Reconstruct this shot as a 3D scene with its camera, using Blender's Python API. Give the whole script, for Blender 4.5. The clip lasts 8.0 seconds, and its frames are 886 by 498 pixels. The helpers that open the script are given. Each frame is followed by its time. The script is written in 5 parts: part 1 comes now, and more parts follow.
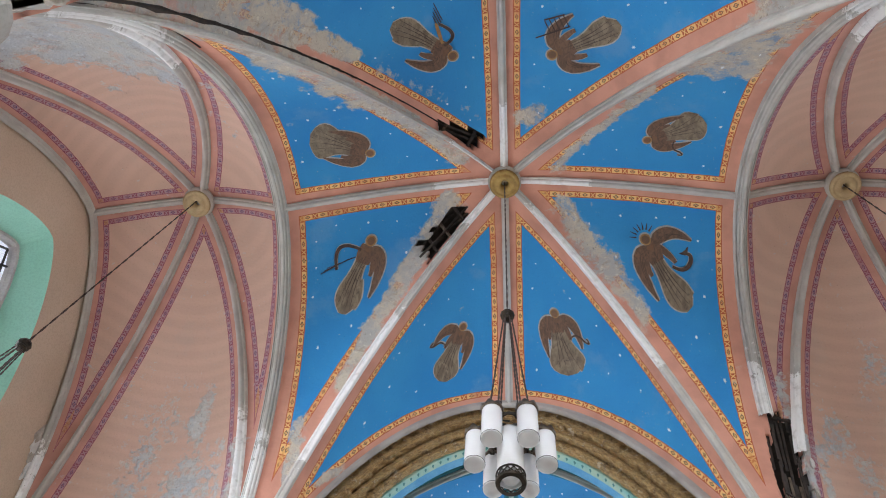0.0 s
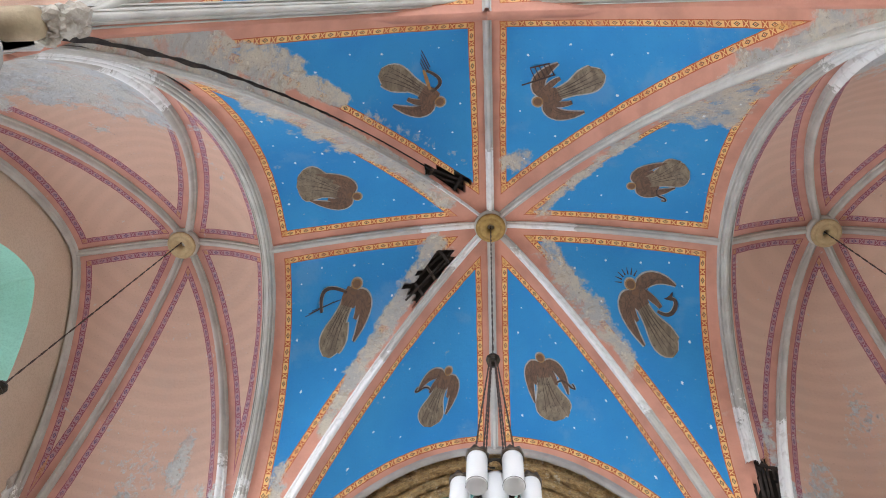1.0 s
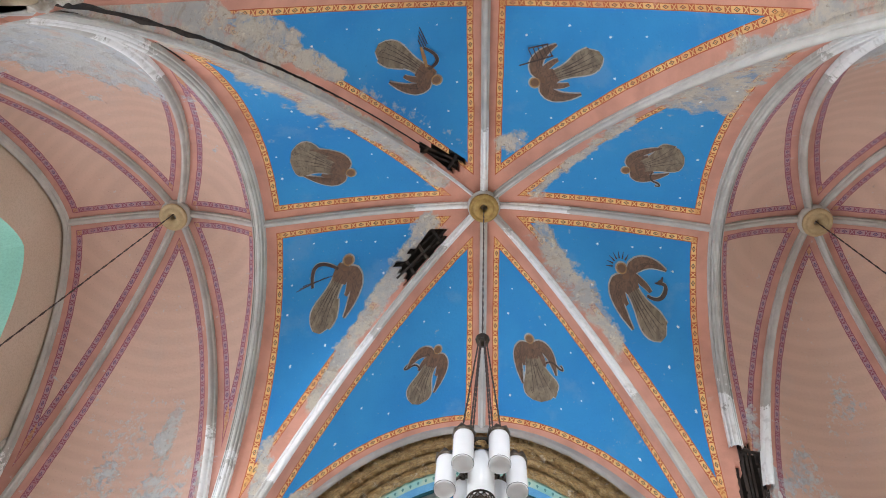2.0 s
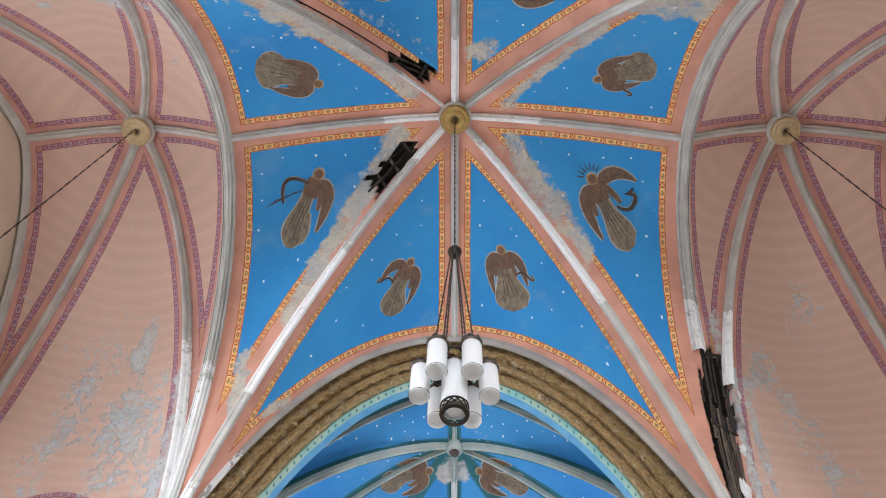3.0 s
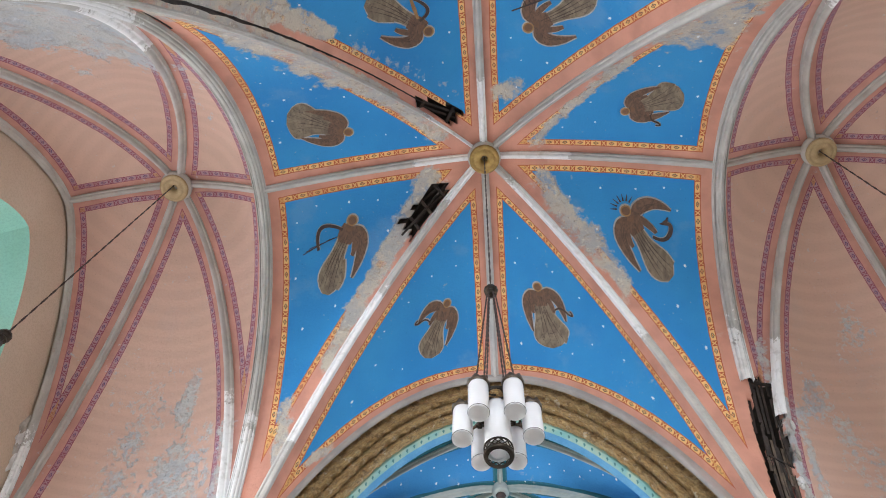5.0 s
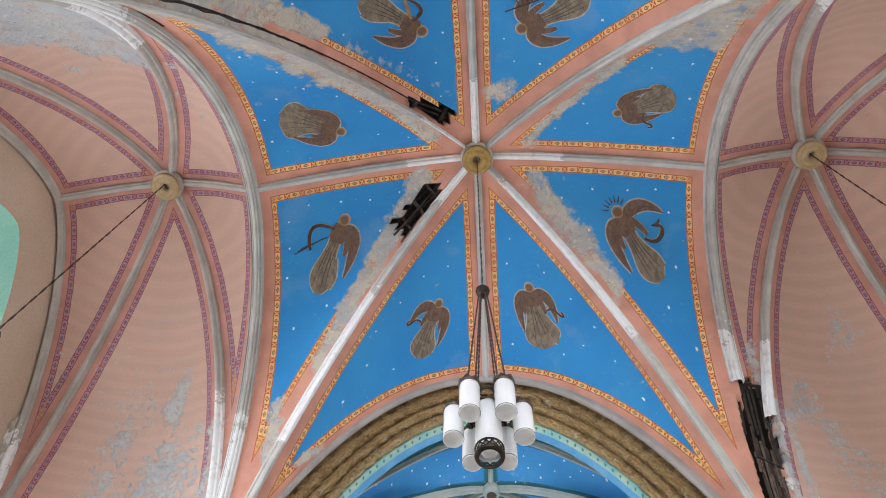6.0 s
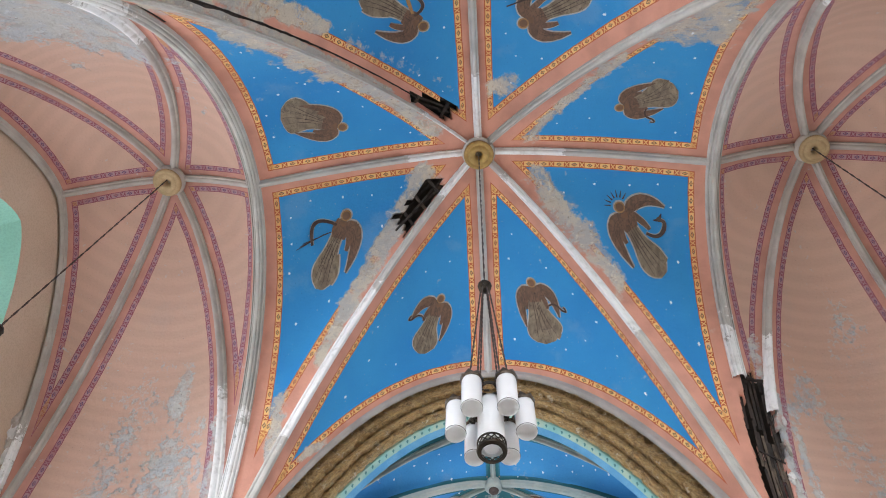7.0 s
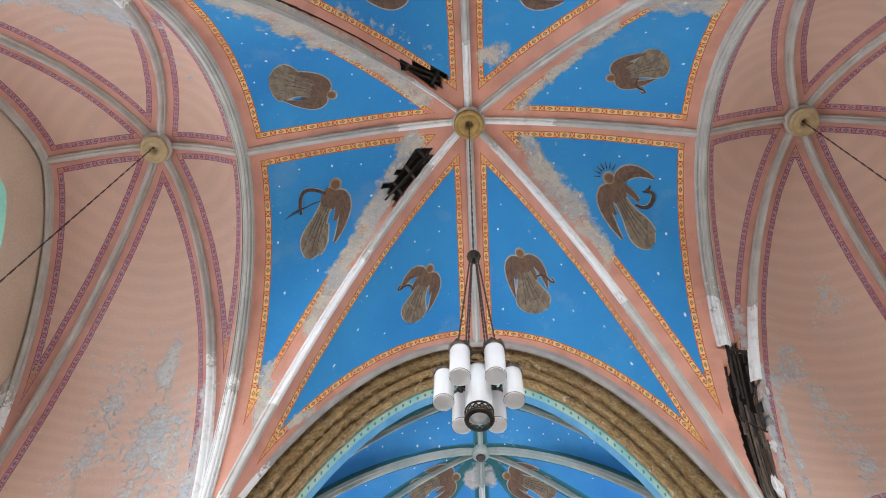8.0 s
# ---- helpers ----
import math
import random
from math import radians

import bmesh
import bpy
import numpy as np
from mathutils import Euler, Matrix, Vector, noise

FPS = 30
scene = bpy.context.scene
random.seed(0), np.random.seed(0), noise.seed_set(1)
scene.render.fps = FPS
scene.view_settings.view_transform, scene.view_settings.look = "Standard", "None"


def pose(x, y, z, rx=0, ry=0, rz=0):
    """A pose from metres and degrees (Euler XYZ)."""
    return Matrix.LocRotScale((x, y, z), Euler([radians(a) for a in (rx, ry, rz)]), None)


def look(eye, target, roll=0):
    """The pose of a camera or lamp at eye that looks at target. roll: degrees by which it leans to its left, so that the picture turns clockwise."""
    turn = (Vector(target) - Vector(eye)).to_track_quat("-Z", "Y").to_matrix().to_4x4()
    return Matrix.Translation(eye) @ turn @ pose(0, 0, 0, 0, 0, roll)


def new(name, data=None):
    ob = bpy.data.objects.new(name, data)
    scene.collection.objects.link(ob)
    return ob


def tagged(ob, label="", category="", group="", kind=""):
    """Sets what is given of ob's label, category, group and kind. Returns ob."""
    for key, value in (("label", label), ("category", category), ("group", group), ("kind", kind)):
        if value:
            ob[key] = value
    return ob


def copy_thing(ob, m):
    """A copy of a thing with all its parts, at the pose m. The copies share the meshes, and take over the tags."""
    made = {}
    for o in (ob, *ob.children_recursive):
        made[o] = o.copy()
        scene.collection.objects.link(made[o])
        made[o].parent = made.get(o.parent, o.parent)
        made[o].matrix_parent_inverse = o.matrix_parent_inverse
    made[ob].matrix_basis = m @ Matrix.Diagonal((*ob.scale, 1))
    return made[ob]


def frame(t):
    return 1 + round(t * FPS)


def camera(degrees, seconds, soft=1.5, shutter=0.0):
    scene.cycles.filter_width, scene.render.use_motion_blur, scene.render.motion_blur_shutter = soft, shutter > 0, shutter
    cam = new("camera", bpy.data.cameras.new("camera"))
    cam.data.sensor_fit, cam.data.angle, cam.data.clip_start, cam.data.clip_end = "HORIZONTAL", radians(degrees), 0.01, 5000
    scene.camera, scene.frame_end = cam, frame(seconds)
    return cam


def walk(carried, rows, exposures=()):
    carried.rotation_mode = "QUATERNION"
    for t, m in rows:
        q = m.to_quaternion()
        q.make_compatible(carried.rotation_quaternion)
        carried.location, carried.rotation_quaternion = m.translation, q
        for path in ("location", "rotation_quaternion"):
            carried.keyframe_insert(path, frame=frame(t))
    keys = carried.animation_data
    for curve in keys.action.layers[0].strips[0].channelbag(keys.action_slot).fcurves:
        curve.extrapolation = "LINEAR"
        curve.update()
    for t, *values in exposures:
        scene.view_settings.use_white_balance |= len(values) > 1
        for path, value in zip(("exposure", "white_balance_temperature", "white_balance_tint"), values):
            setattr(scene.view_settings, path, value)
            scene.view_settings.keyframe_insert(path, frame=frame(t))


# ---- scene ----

# ---------------- camera ----------------
cam = camera(62.98, 8.0, 1.0)
EYE = 1.6
walk(cam, [(t, pose(0, 0, EYE, rx, ry, rz)) for t, rx, ry, rz in (
    (0, 157.47, -4.14, 3.02), (0.5, 159.91, -3.82, 2.16), (1, 160.96, -3.26, 2.21), (1.2, 160.48, -3.32, 2.71),
    (2.3, 158.06, -2.71, -0.78), (2.5, 156.29, -1.88, -1.44), (3, 152.51, -0.87, 0.34), (3.5, 154.48, -2.74, 3.06),
    (4, 155.20, -2.74, 4.20), (4.5, 155.54, -2.51, 4.29), (6, 155.64, -1.70, 3.50), (6.5, 155.46, -1.71, 3.74),
    (7, 155.26, -1.80, 3.65), (7.5, 153.82, -1.85, 3.44), (8, 152.90, -1.20, 2.93))],
    exposures=[(0, -0.2), (0.6, -0.05), (1.2, 0.0), (8, 0.0)])

# ---------------- plan (in vault heights: 1 = 12 m above the eye) ----------------
U = 12.0
W, L, YC = 0.30, 0.293, 0.307       # half width and half length of the nave bay, its centre
ZS = 0.42                           # springing of all arches
BX = {-1: 0.4295, 1: 0.439}         # aisle bosses, north and south
XW = 0.57                           # outer wall
YF, YB = YC + L, YC - L


def pt(x, y, z):
    return Vector((x * U, y * U, z * U + EYE))


# ---------------- light ----------------
world = bpy.data.worlds.new("sky")
scene.world = world
world.use_nodes = True
wn = world.node_tree
sky = wn.nodes.new("ShaderNodeTexSky")
sky.sky_type, sky.sun_disc = "NISHITA", False
sky.sun_elevation, sky.sun_rotation = radians(40), radians(-60)
wn.links.new(sky.outputs[0], wn.nodes["Background"].inputs[0])
wn.nodes["Background"].inputs[1].default_value = 0.12
sun_data = bpy.data.lights.new("sun", "SUN")
sun_data.energy, sun_data.angle, sun_data.color = 1.2, radians(10), (1, 0.96, 0.9)
sun = new("sun", sun_data)
sun.matrix_world = look((-40, 20, 40), (0, 0, 0))


def fill_light(name, eye, target, width, height, power, colour=(0.86, 0.91, 1.0)):
    """Area lamp standing in an opening as daylight; most openings are added."""
    data = bpy.data.lights.new(name, "AREA")
    data.shape, data.size, data.size_y, data.energy, data.color = "RECTANGLE", width, height, power, colour
    ob = new(name, data)
    ob.matrix_world = look(eye, target)
    return ob


POWER = 528
# one lamp per aisle window, all but the north one at YC added
for k in (-1, 1):
    for i, yw in enumerate((YC, YC - 2 * L, YC - 4 * L)):
        fill_light("window_daylight", (k * (XW + 0.045) * U, yw * U, 6.6), (0, yw * U, 6.9), 2.6, 7.0, POWER * (0.90 if k < 0 else 0.60))
# added lamp behind the eye, brightens the chandelier and the webs facing back
fill_light("window_daylight", (0, -19.0, 7.5), (0, 0, 8.0), 5.0, 8.0, POWER * 6.5)
# added lamps in the apse, where no window is known, brighten its vault
for k in (-1, 1):
    fill_light("window_daylight", (k * 3.19, 11.35, 5.0), (0, 8.8, 7.5), 1.7, 4.2, POWER * 0.5)


# ---------------- materials ----------------
class Nodes:
    """Short hand for node materials."""

    def __init__(self, name, rough=0.8, metal=0.0):
        self.mat = bpy.data.materials.new(name)
        self.mat.use_nodes = True
        self.tree = self.mat.node_tree
        self.bsdf = self.tree.nodes["Principled BSDF"]
        self.bsdf.inputs["Roughness"].default_value = rough
        self.bsdf.inputs["Metallic"].default_value = metal
        self.place = self.tree.nodes.new("ShaderNodeTexCoord").outputs["Object"]

    def put(self, socket, value):
        if isinstance(value, bpy.types.NodeSocket):
            self.tree.links.new(value, socket)
        else:
            socket.default_value = value

    def math(self, op, a, b=0.0, c=0.0):
        n = self.tree.nodes.new("ShaderNodeMath")
        n.operation = op
        for socket, v in zip(n.inputs, (a, b, c)):
            self.put(socket, v)
        return n.outputs[0]

    def mix(self, fac, a, b, kind="MIX"):
        n = self.tree.nodes.new("ShaderNodeMix")
        n.data_type, n.blend_type = "RGBA", kind
        self.put(n.inputs[0], fac)
        for socket, v in ((n.inputs[6], a), (n.inputs[7], b)):
            self.put(socket, (*v, 1) if isinstance(v, tuple) and len(v) == 3 else v)
        return n.outputs[2]

    def pick(self, fac, a, b):
        """A number: a where fac is 0, b where it is 1."""
        n = self.tree.nodes.new("ShaderNodeMix")
        self.put(n.inputs[0], fac), self.put(n.inputs[2], a), self.put(n.inputs[3], b)
        return n.outputs[0]

    def noise(self, scale, detail=4.0, rough=0.55, stretch=None, distort=0.0):
        n = self.tree.nodes.new("ShaderNodeTexNoise")
        n.inputs["Scale"].default_value, n.inputs["Detail"].default_value = scale, detail
        n.inputs["Roughness"].default_value, n.inputs["Distortion"].default_value = rough, distort
        place = self.place
        if stretch:
            m = self.tree.nodes.new("ShaderNodeMapping")
            m.inputs["Scale"].default_value = stretch
            self.tree.links.new(place, m.inputs[0])
            place = m.outputs[0]
        self.tree.links.new(place, n.inputs["Vector"])
        return n.outputs[0]

    def cells(self, scale, feature="F1"):
        n = self.tree.nodes.new("ShaderNodeTexVoronoi")
        n.feature = feature
        n.inputs["Scale"].default_value = scale
        self.tree.links.new(self.place, n.inputs["Vector"])
        return n.outputs[0]

    def step(self, v, lo, hi):
        n = self.tree.nodes.new("ShaderNodeMapRange")
        n.interpolation_type = "SMOOTHSTEP"
        self.put(n.inputs[0], v), self.put(n.inputs[1], lo), self.put(n.inputs[2], hi)
        return n.outputs[0]

    def attr(self, name):
        n = self.tree.nodes.new("ShaderNodeAttribute")
        n.attribute_name = name
        return n.outputs["Fac"]

    def axis(self, i):
        n = self.tree.nodes.new("ShaderNodeSeparateXYZ")
        self.tree.links.new(self.place, n.inputs[0])
        return n.outputs[i]

    def colour(self, c):
        self.put(self.bsdf.inputs["Base Color"], c)
        return self

    def bump(self, height, strength=0.3, distance=0.02):
        n = self.tree.nodes.new("ShaderNodeBump")
        n.inputs["Strength"].default_value, n.inputs["Distance"].default_value = strength, distance
        self.tree.links.new(height, n.inputs["Height"])
        self.tree.links.new(n.outputs[0], self.bsdf.inputs["Normal"])
        return self


def plain(name, a, b, scale=6.0, rough=0.8, metal=0.0, bump=0.2, fine=40.0):
    """Two tones mottled at two scales, with fine relief."""
    n = Nodes(name, rough, metal)
    c = n.mix(n.step(n.noise(scale, 5), 0.35, 0.65), a, b)
    g = n.noise(fine, 3)
    c = n.mix(n.math("MULTIPLY", n.step(g, 0.4, 0.7), 0.25), c, tuple(v * 0.6 for v in a))
    n.colour(c).bump(g, bump)
    return n.mat


def painted_web(name, field, field2, margin, border, ink, accent, width, plaster, plaster2, brown, courses=0.0):
    """Painted vault plaster: field, ornamental border and margin by the distance from the ribs, with bared patches."""
    n = Nodes(name, 0.85)
    d = [n.attr("d" + k) for k in "abc"]
    u = [n.attr("u" + k) for k in "abc"]
    m = n.math("MINIMUM", n.math("MINIMUM", d[0], d[1]), d[2])
    first = n.math("LESS_THAN", d[0], n.math("MINIMUM", d[1], d[2]))
    second = n.math("LESS_THAN", d[1], d[2])
    along = n.pick(first, n.pick(second, u[2], u[1]), u[0])
    wob = n.math("MULTIPLY", n.math("SUBTRACT", n.noise(3.0, 2), 0.5), 0.02)
    k = n.math("DIVIDE", n.math("ADD", m, wob), width)
    t = n.math("FRACT", n.math("DIVIDE", along, width * 2.55))
    # one repeat: a cream block with a lozenge, then a red block with a cross
    block = n.math("LESS_THAN", n.math("ABSOLUTE", n.math("SUBTRACT", t, 0.36)), 0.32)
    du = n.math("ABSOLUTE", n.math("DIVIDE", n.math("SUBTRACT", t, 0.36), 0.20))
    dk = n.math("ABSOLUTE", n.math("DIVIDE", n.math("SUBTRACT", k, 0.5), 0.3))
    loz = n.math("ADD", du, dk)
    ring = n.math("LESS_THAN", n.math("ABSOLUTE", n.math("SUBTRACT", loz, 0.75)), 0.22)
    dot = n.math("LESS_THAN", loz, 0.3)
    pattern = n.mix(ring, border, ink)
    pattern = n.mix(dot, pattern, accent)
    cross = n.math("LESS_THAN", n.math("ABSOLUTE", n.math("SUBTRACT", n.math("ABSOLUTE", n.math("SUBTRACT", k, 0.5)), n.math("MULTIPLY", n.math("ABSOLUTE", n.math("SUBTRACT", t, 0.86)), 3.0))), 0.11)
    pattern = n.mix(block, n.mix(cross, accent, border), pattern)
    near = [n.math("LESS_THAN", v, width * 0.95) for v in d]
    tip = n.math("GREATER_THAN", n.math("ADD", n.math("ADD", near[0], near[1]), near[2]), 1.5)
    pattern = n.mix(n.math("MULTIPLY", tip, 0.55), pattern, (0.62, 0.30, 0.08))
    pattern = n.mix(n.math("MULTIPLY", n.step(n.noise(1.1, 4, 0.6), 0.45, 0.65), 0.35), pattern, accent)
    edge = n.math("GREATER_THAN", n.math("ABSOLUTE", n.math("SUBTRACT", k, 0.5)), 0.37)
    pattern = n.mix(edge, pattern, accent)
    pattern = n.mix(n.step(n.noise(5.0, 4), 0.55, 0.8), pattern, tuple((a + b) / 2 for a, b in zip(margin, accent)))
    tone = n.mix(n.step(n.noise(0.6, 4), 0.3, 0.7), field, field2)
    tone = n.mix(n.math("MULTIPLY", n.step(n.noise(1.15, 5, 0.6), 0.56, 0.68), 0.28), tone, tuple(0.6 * v + 0.16 for v in field2))
    fine = n.noise(28.0, 4)
    tone = n.mix(n.math("MULTIPLY", n.step(fine, 0.5, 0.8), 0.22), tone, tuple(v * 0.75 for v in field2))
    tone = n.mix(n.math("MULTIPLY", n.step(n.noise(38.0, 3, 0.6), 0.66, 0.71), 0.45), tone, tuple(v * 0.5 for v in field))
    tone = n.mix(n.math("MULTIPLY", n.step(n.noise(21.0, 4, 0.65), 0.68, 0.72), 0.5), tone, plaster)
    if courses:
        band = n.math("SINE", n.math("MULTIPLY", n.axis(2), courses))
        tone = n.mix(n.math("MULTIPLY", n.step(band, -0.6, 1.0), 0.2), tone, tuple(min(v * 1.25, 0.9) for v in field))
    edge_tone = n.mix(n.step(n.noise(2.2, 5), 0.35, 0.7), margin, tuple(v * 0.8 for v in margin))
    inside = n.math("GREATER_THAN", k, 1.0)
    out = n.math("LESS_THAN", k, 0.0)
    c = n.mix(inside, pattern, tone)
    c = n.mix(out, c, edge_tone)
    # bared and faded plaster
    big, mid = n.noise(1.6, 6, 0.65), n.noise(10.0 if courses else 7.0, 6, 0.7)
    w = n.math("ADD", n.attr("wear"), n.math("ADD", n.math("MULTIPLY", n.math("SUBTRACT", big, 0.5), 1.2), n.math("MULTIPLY", n.math("SUBTRACT", mid, 0.5), 2.2 if courses else 1.4)))
    pl = n.mix(n.step(n.noise(2.4, 6, 0.75), 0.42, 0.58), plaster, plaster2)
    pl = n.mix(n.math("MULTIPLY", n.step(n.noise(4.0, 6, 0.75, None, 0.6), 0.50, 0.66), 0.55), pl, brown)
    pl = n.mix(n.math("MULTIPLY", n.step(n.noise(15.0, 5, 0.7), 0.60, 0.70), 0.6), pl, tuple(v * 0.4 for v in brown))
    pl = n.mix(n.math("MULTIPLY", n.step(n.noise(8.0, 6, 0.75), 0.57, 0.66), 0.55), pl, tuple(min(v * 1.45, 0.8) for v in plaster))
    pl = n.mix(n.math("MULTIPLY", n.step(n.noise(2.1, 6, 0.75), 0.53, 0.62), 0.5), pl, c)
    faded = n.mix(0.5, c, pl)
    c = n.mix(n.step(w, 0.30, 0.46), c, faded)
    gone = n.step(w, 0.49, 0.58)
    c = n.mix(gone, c, pl)
    # flakes all over
    fl = n.math("MULTIPLY", n.step(n.noise(9.0, 5, 0.7), 0.69, 0.73), n.step(n.noise(0.9, 3), 0.5, 0.62))
    c = n.mix(fl, c, pl)
    rel = n.math("SUBTRACT", n.math("MULTIPLY", n.noise(16.0, 6, 0.7), n.math("ADD", 0.25, gone)), n.math("MULTIPLY", n.math("ADD", gone, fl), 0.8))
    n.colour(c).bump(rel, 0.75, 0.05)
    return n.mat


BLUE_WEB = painted_web("painted_blue_plaster", (0.018, 0.212, 0.50), (0.03, 0.262, 0.55), (0.63, 0.295, 0.21), (0.79, 0.48, 0.185), (0.12, 0.09, 0.05), (0.43, 0.10, 0.035),
                       0.10, (0.58, 0.51, 0.41), (0.45, 0.43, 0.40), (0.34, 0.25, 0.175))
PINK_WEB = painted_web("painted_pink_plaster", (0.61, 0.40, 0.31), (0.57, 0.37, 0.285), (0.59, 0.295, 0.23), (0.42, 0.25, 0.28), (0.14, 0.08, 0.16), (0.29, 0.085, 0.115),
                       0.085, (0.50, 0.52, 0.54), (0.57, 0.56, 0.53), (0.36, 0.33, 0.30), 33.0)


def rib_material(name, base, base2, bare_lit):
    n = Nodes(name, 0.75)
    c = n.mix(n.step(n.noise(2.5, 5), 0.35, 0.65), base, base2)
    c = n.mix(n.math("MULTIPLY", n.step(n.noise(11.0, 6, 0.7), 0.58, 0.74), 0.45), c, (0.50, 0.26, 0.19))
    # white runs: bared plaster, and rib feet that are pale only from light
    w = n.math("ADD", n.attr("bare_lit"), n.math("MULTIPLY", n.math("SUBTRACT", n.noise(5.0, 6, 0.75), 0.5), 1.5))
    c = n.mix(n.step(w, 0.47, 0.53), c, n.mix(n.step(n.noise(8.0, 5), 0.5, 0.7), bare_lit, (0.66, 0.64, 0.61)))
    n.colour(c).bump(n.noise(25.0, 5, 0.7), 0.35)
    return n.mat


RIB = rib_material("stone_grey_rib_paint", (0.44, 0.42, 0.38), (0.54, 0.52, 0.475), (0.79, 0.78, 0.76))
AISLE_RIB = rib_material("dull_grey_rib_paint", (0.43, 0.405, 0.365), (0.53, 0.505, 0.46), (0.86, 0.85, 0.83))
GREY_ROLL = rib_material("weathered_grey_moulding", (0.30, 0.275, 0.25), (0.38, 0.35, 0.32), (0.7, 0.68, 0.65))
TEAL_RIB = rib_material("green_grey_rib_paint", (0.31, 0.37, 0.345), (0.45, 0.47, 0.42), (0.68, 0.67, 0.64))
OCHRE = plain("gilded_ochre", (0.42, 0.27, 0.08), (0.30, 0.18, 0.05), 9, 0.45, 0.3)
PALE_OCHRE = plain("faded_ochre", (0.50, 0.37, 0.20), (0.42, 0.30, 0.15), 9, 0.6)
GALLERY = plain("tarnished_bronze", (0.16, 0.13, 0.10), (0.09, 0.07, 0.05), 25, 0.4, 0.7)
BRONZE = plain("dark_bronze", (0.03, 0.025, 0.02), (0.06, 0.045, 0.03), 12, 0.45, 0.8)
CABLE = plain("rusty_cable", (0.05, 0.035, 0.03), (0.09, 0.06, 0.05), 20, 0.7, 0.2)
LATH = plain("dark_lath_wood", (0.02, 0.015, 0.012), (0.05, 0.035, 0.028), 8, 0.9)
LATH_PALE = plain("weathered_lath_wood", (0.13, 0.095, 0.065), (0.07, 0.05, 0.04), 8, 0.9)
CREAM = plain("cream_wall_plaster", (0.55, 0.42, 0.31), (0.60, 0.475, 0.36), 0.7, 0.85)
GREEN = plain("sea_green_reveal_paint", (0.26, 0.55, 0.43), (0.30, 0.60, 0.48), 1.2, 0.7)
WHITE_FRAME = plain("grey_window_stone", (0.46, 0.44, 0.43), (0.36, 0.34, 0.34), 5, 0.7)
LEAD = plain("window_lead", (0.05, 0.05, 0.055), (0.08, 0.08, 0.085), 15, 0.5, 0.5)
STONE = plain("pier_stone", (0.42, 0.40, 0.36), (0.34, 0.31, 0.28), 1.5, 0.8)
FLOOR = plain("worn_floor_stone", (0.42, 0.38, 0.33), (0.34, 0.30, 0.26), 0.8, 0.6)
LIGHT_COVER = plain("dark_light_cover", (0.03, 0.025, 0.02), (0.05, 0.04, 0.03), 2, 0.9)


def gold_material():
    """Gilding worn in streaks along the arch, with chips down to the plaster."""
    n = Nodes("worn_gilded_carving", 0.5, 0.15)
    along = n.tree.nodes.new("ShaderNodeCombineXYZ")
    n.put(along.inputs[0], n.math("MULTIPLY", n.attr("ua"), 5.0)), n.put(along.inputs[1], n.math("MULTIPLY", n.attr("ub"), 14.0))
    plain_place, n.place = n.place, along.outputs[0]
    streak, streak2 = n.noise(1.2, 6, 0.7), n.noise(3.5, 5, 0.7)
    n.place = plain_place
    c = n.mix(n.step(streak, 0.40, 0.60), (0.43, 0.265, 0.105), (0.66, 0.445, 0.195))
    c = n.mix(n.math("MULTIPLY", n.step(streak2, 0.50, 0.66), 0.6), c, (0.15, 0.09, 0.04))
    # paler gilt spots, highlights mixed into the colour
    c = n.mix(n.math("MULTIPLY", n.step(n.noise(9.0, 6, 0.75), 0.56, 0.68), 0.7), c, (0.62, 0.47, 0.26))
    c = n.mix(n.math("MULTIPLY", n.step(n.noise(4.2, 6, 0.75), 0.55, 0.64), 0.65), c, (0.13, 0.075, 0.035))
    c = n.mix(n.step(n.noise(7.0, 5, 0.65), 0.61, 0.65), c, (0.74, 0.63, 0.46))
    c = n.mix(n.math("MULTIPLY", n.step(n.noise(24.0, 4, 0.65), 0.52, 0.62), 0.6), c, (0.72, 0.54, 0.29))
    c = n.mix(n.math("MULTIPLY", n.step(n.noise(19.0, 4, 0.65, None, 0.5), 0.56, 0.66), 0.55), c, (0.17, 0.09, 0.04))
    rel = n.math("ADD", n.noise(14.0, 6, 0.75), n.math("MULTIPLY", streak2, 0.8))
    n.colour(c).bump(rel, 1.0, 0.08)
    return n.mat


GOLD = gold_material()


def teal_material():
    n = Nodes("teal_ornament_band", 0.8)
    c = n.mix(n.step(n.noise(3.0, 4), 0.35, 0.65), (0.22, 0.45, 0.41), (0.38, 0.50, 0.38))
    t = n.math("FRACT", n.math("DIVIDE", n.attr("ua"), 0.17))
    k = n.math("ABSOLUTE", n.math("SUBTRACT", t, 0.5))
    c = n.mix(n.math("LESS_THAN", n.math("ADD", k, n.math("ABSOLUTE", n.math("SUBTRACT", n.attr("ub"), 0.72))), 0.17), c, (0.07, 0.20, 0.19))
    n.colour(c).bump(n.noise(20.0, 4), 0.2)
    return n.mat


TEAL = teal_material()
PALE_BLUE = plain("pale_blue_paint", (0.09, 0.30, 0.52), (0.14, 0.37, 0.56), 3, 0.85)


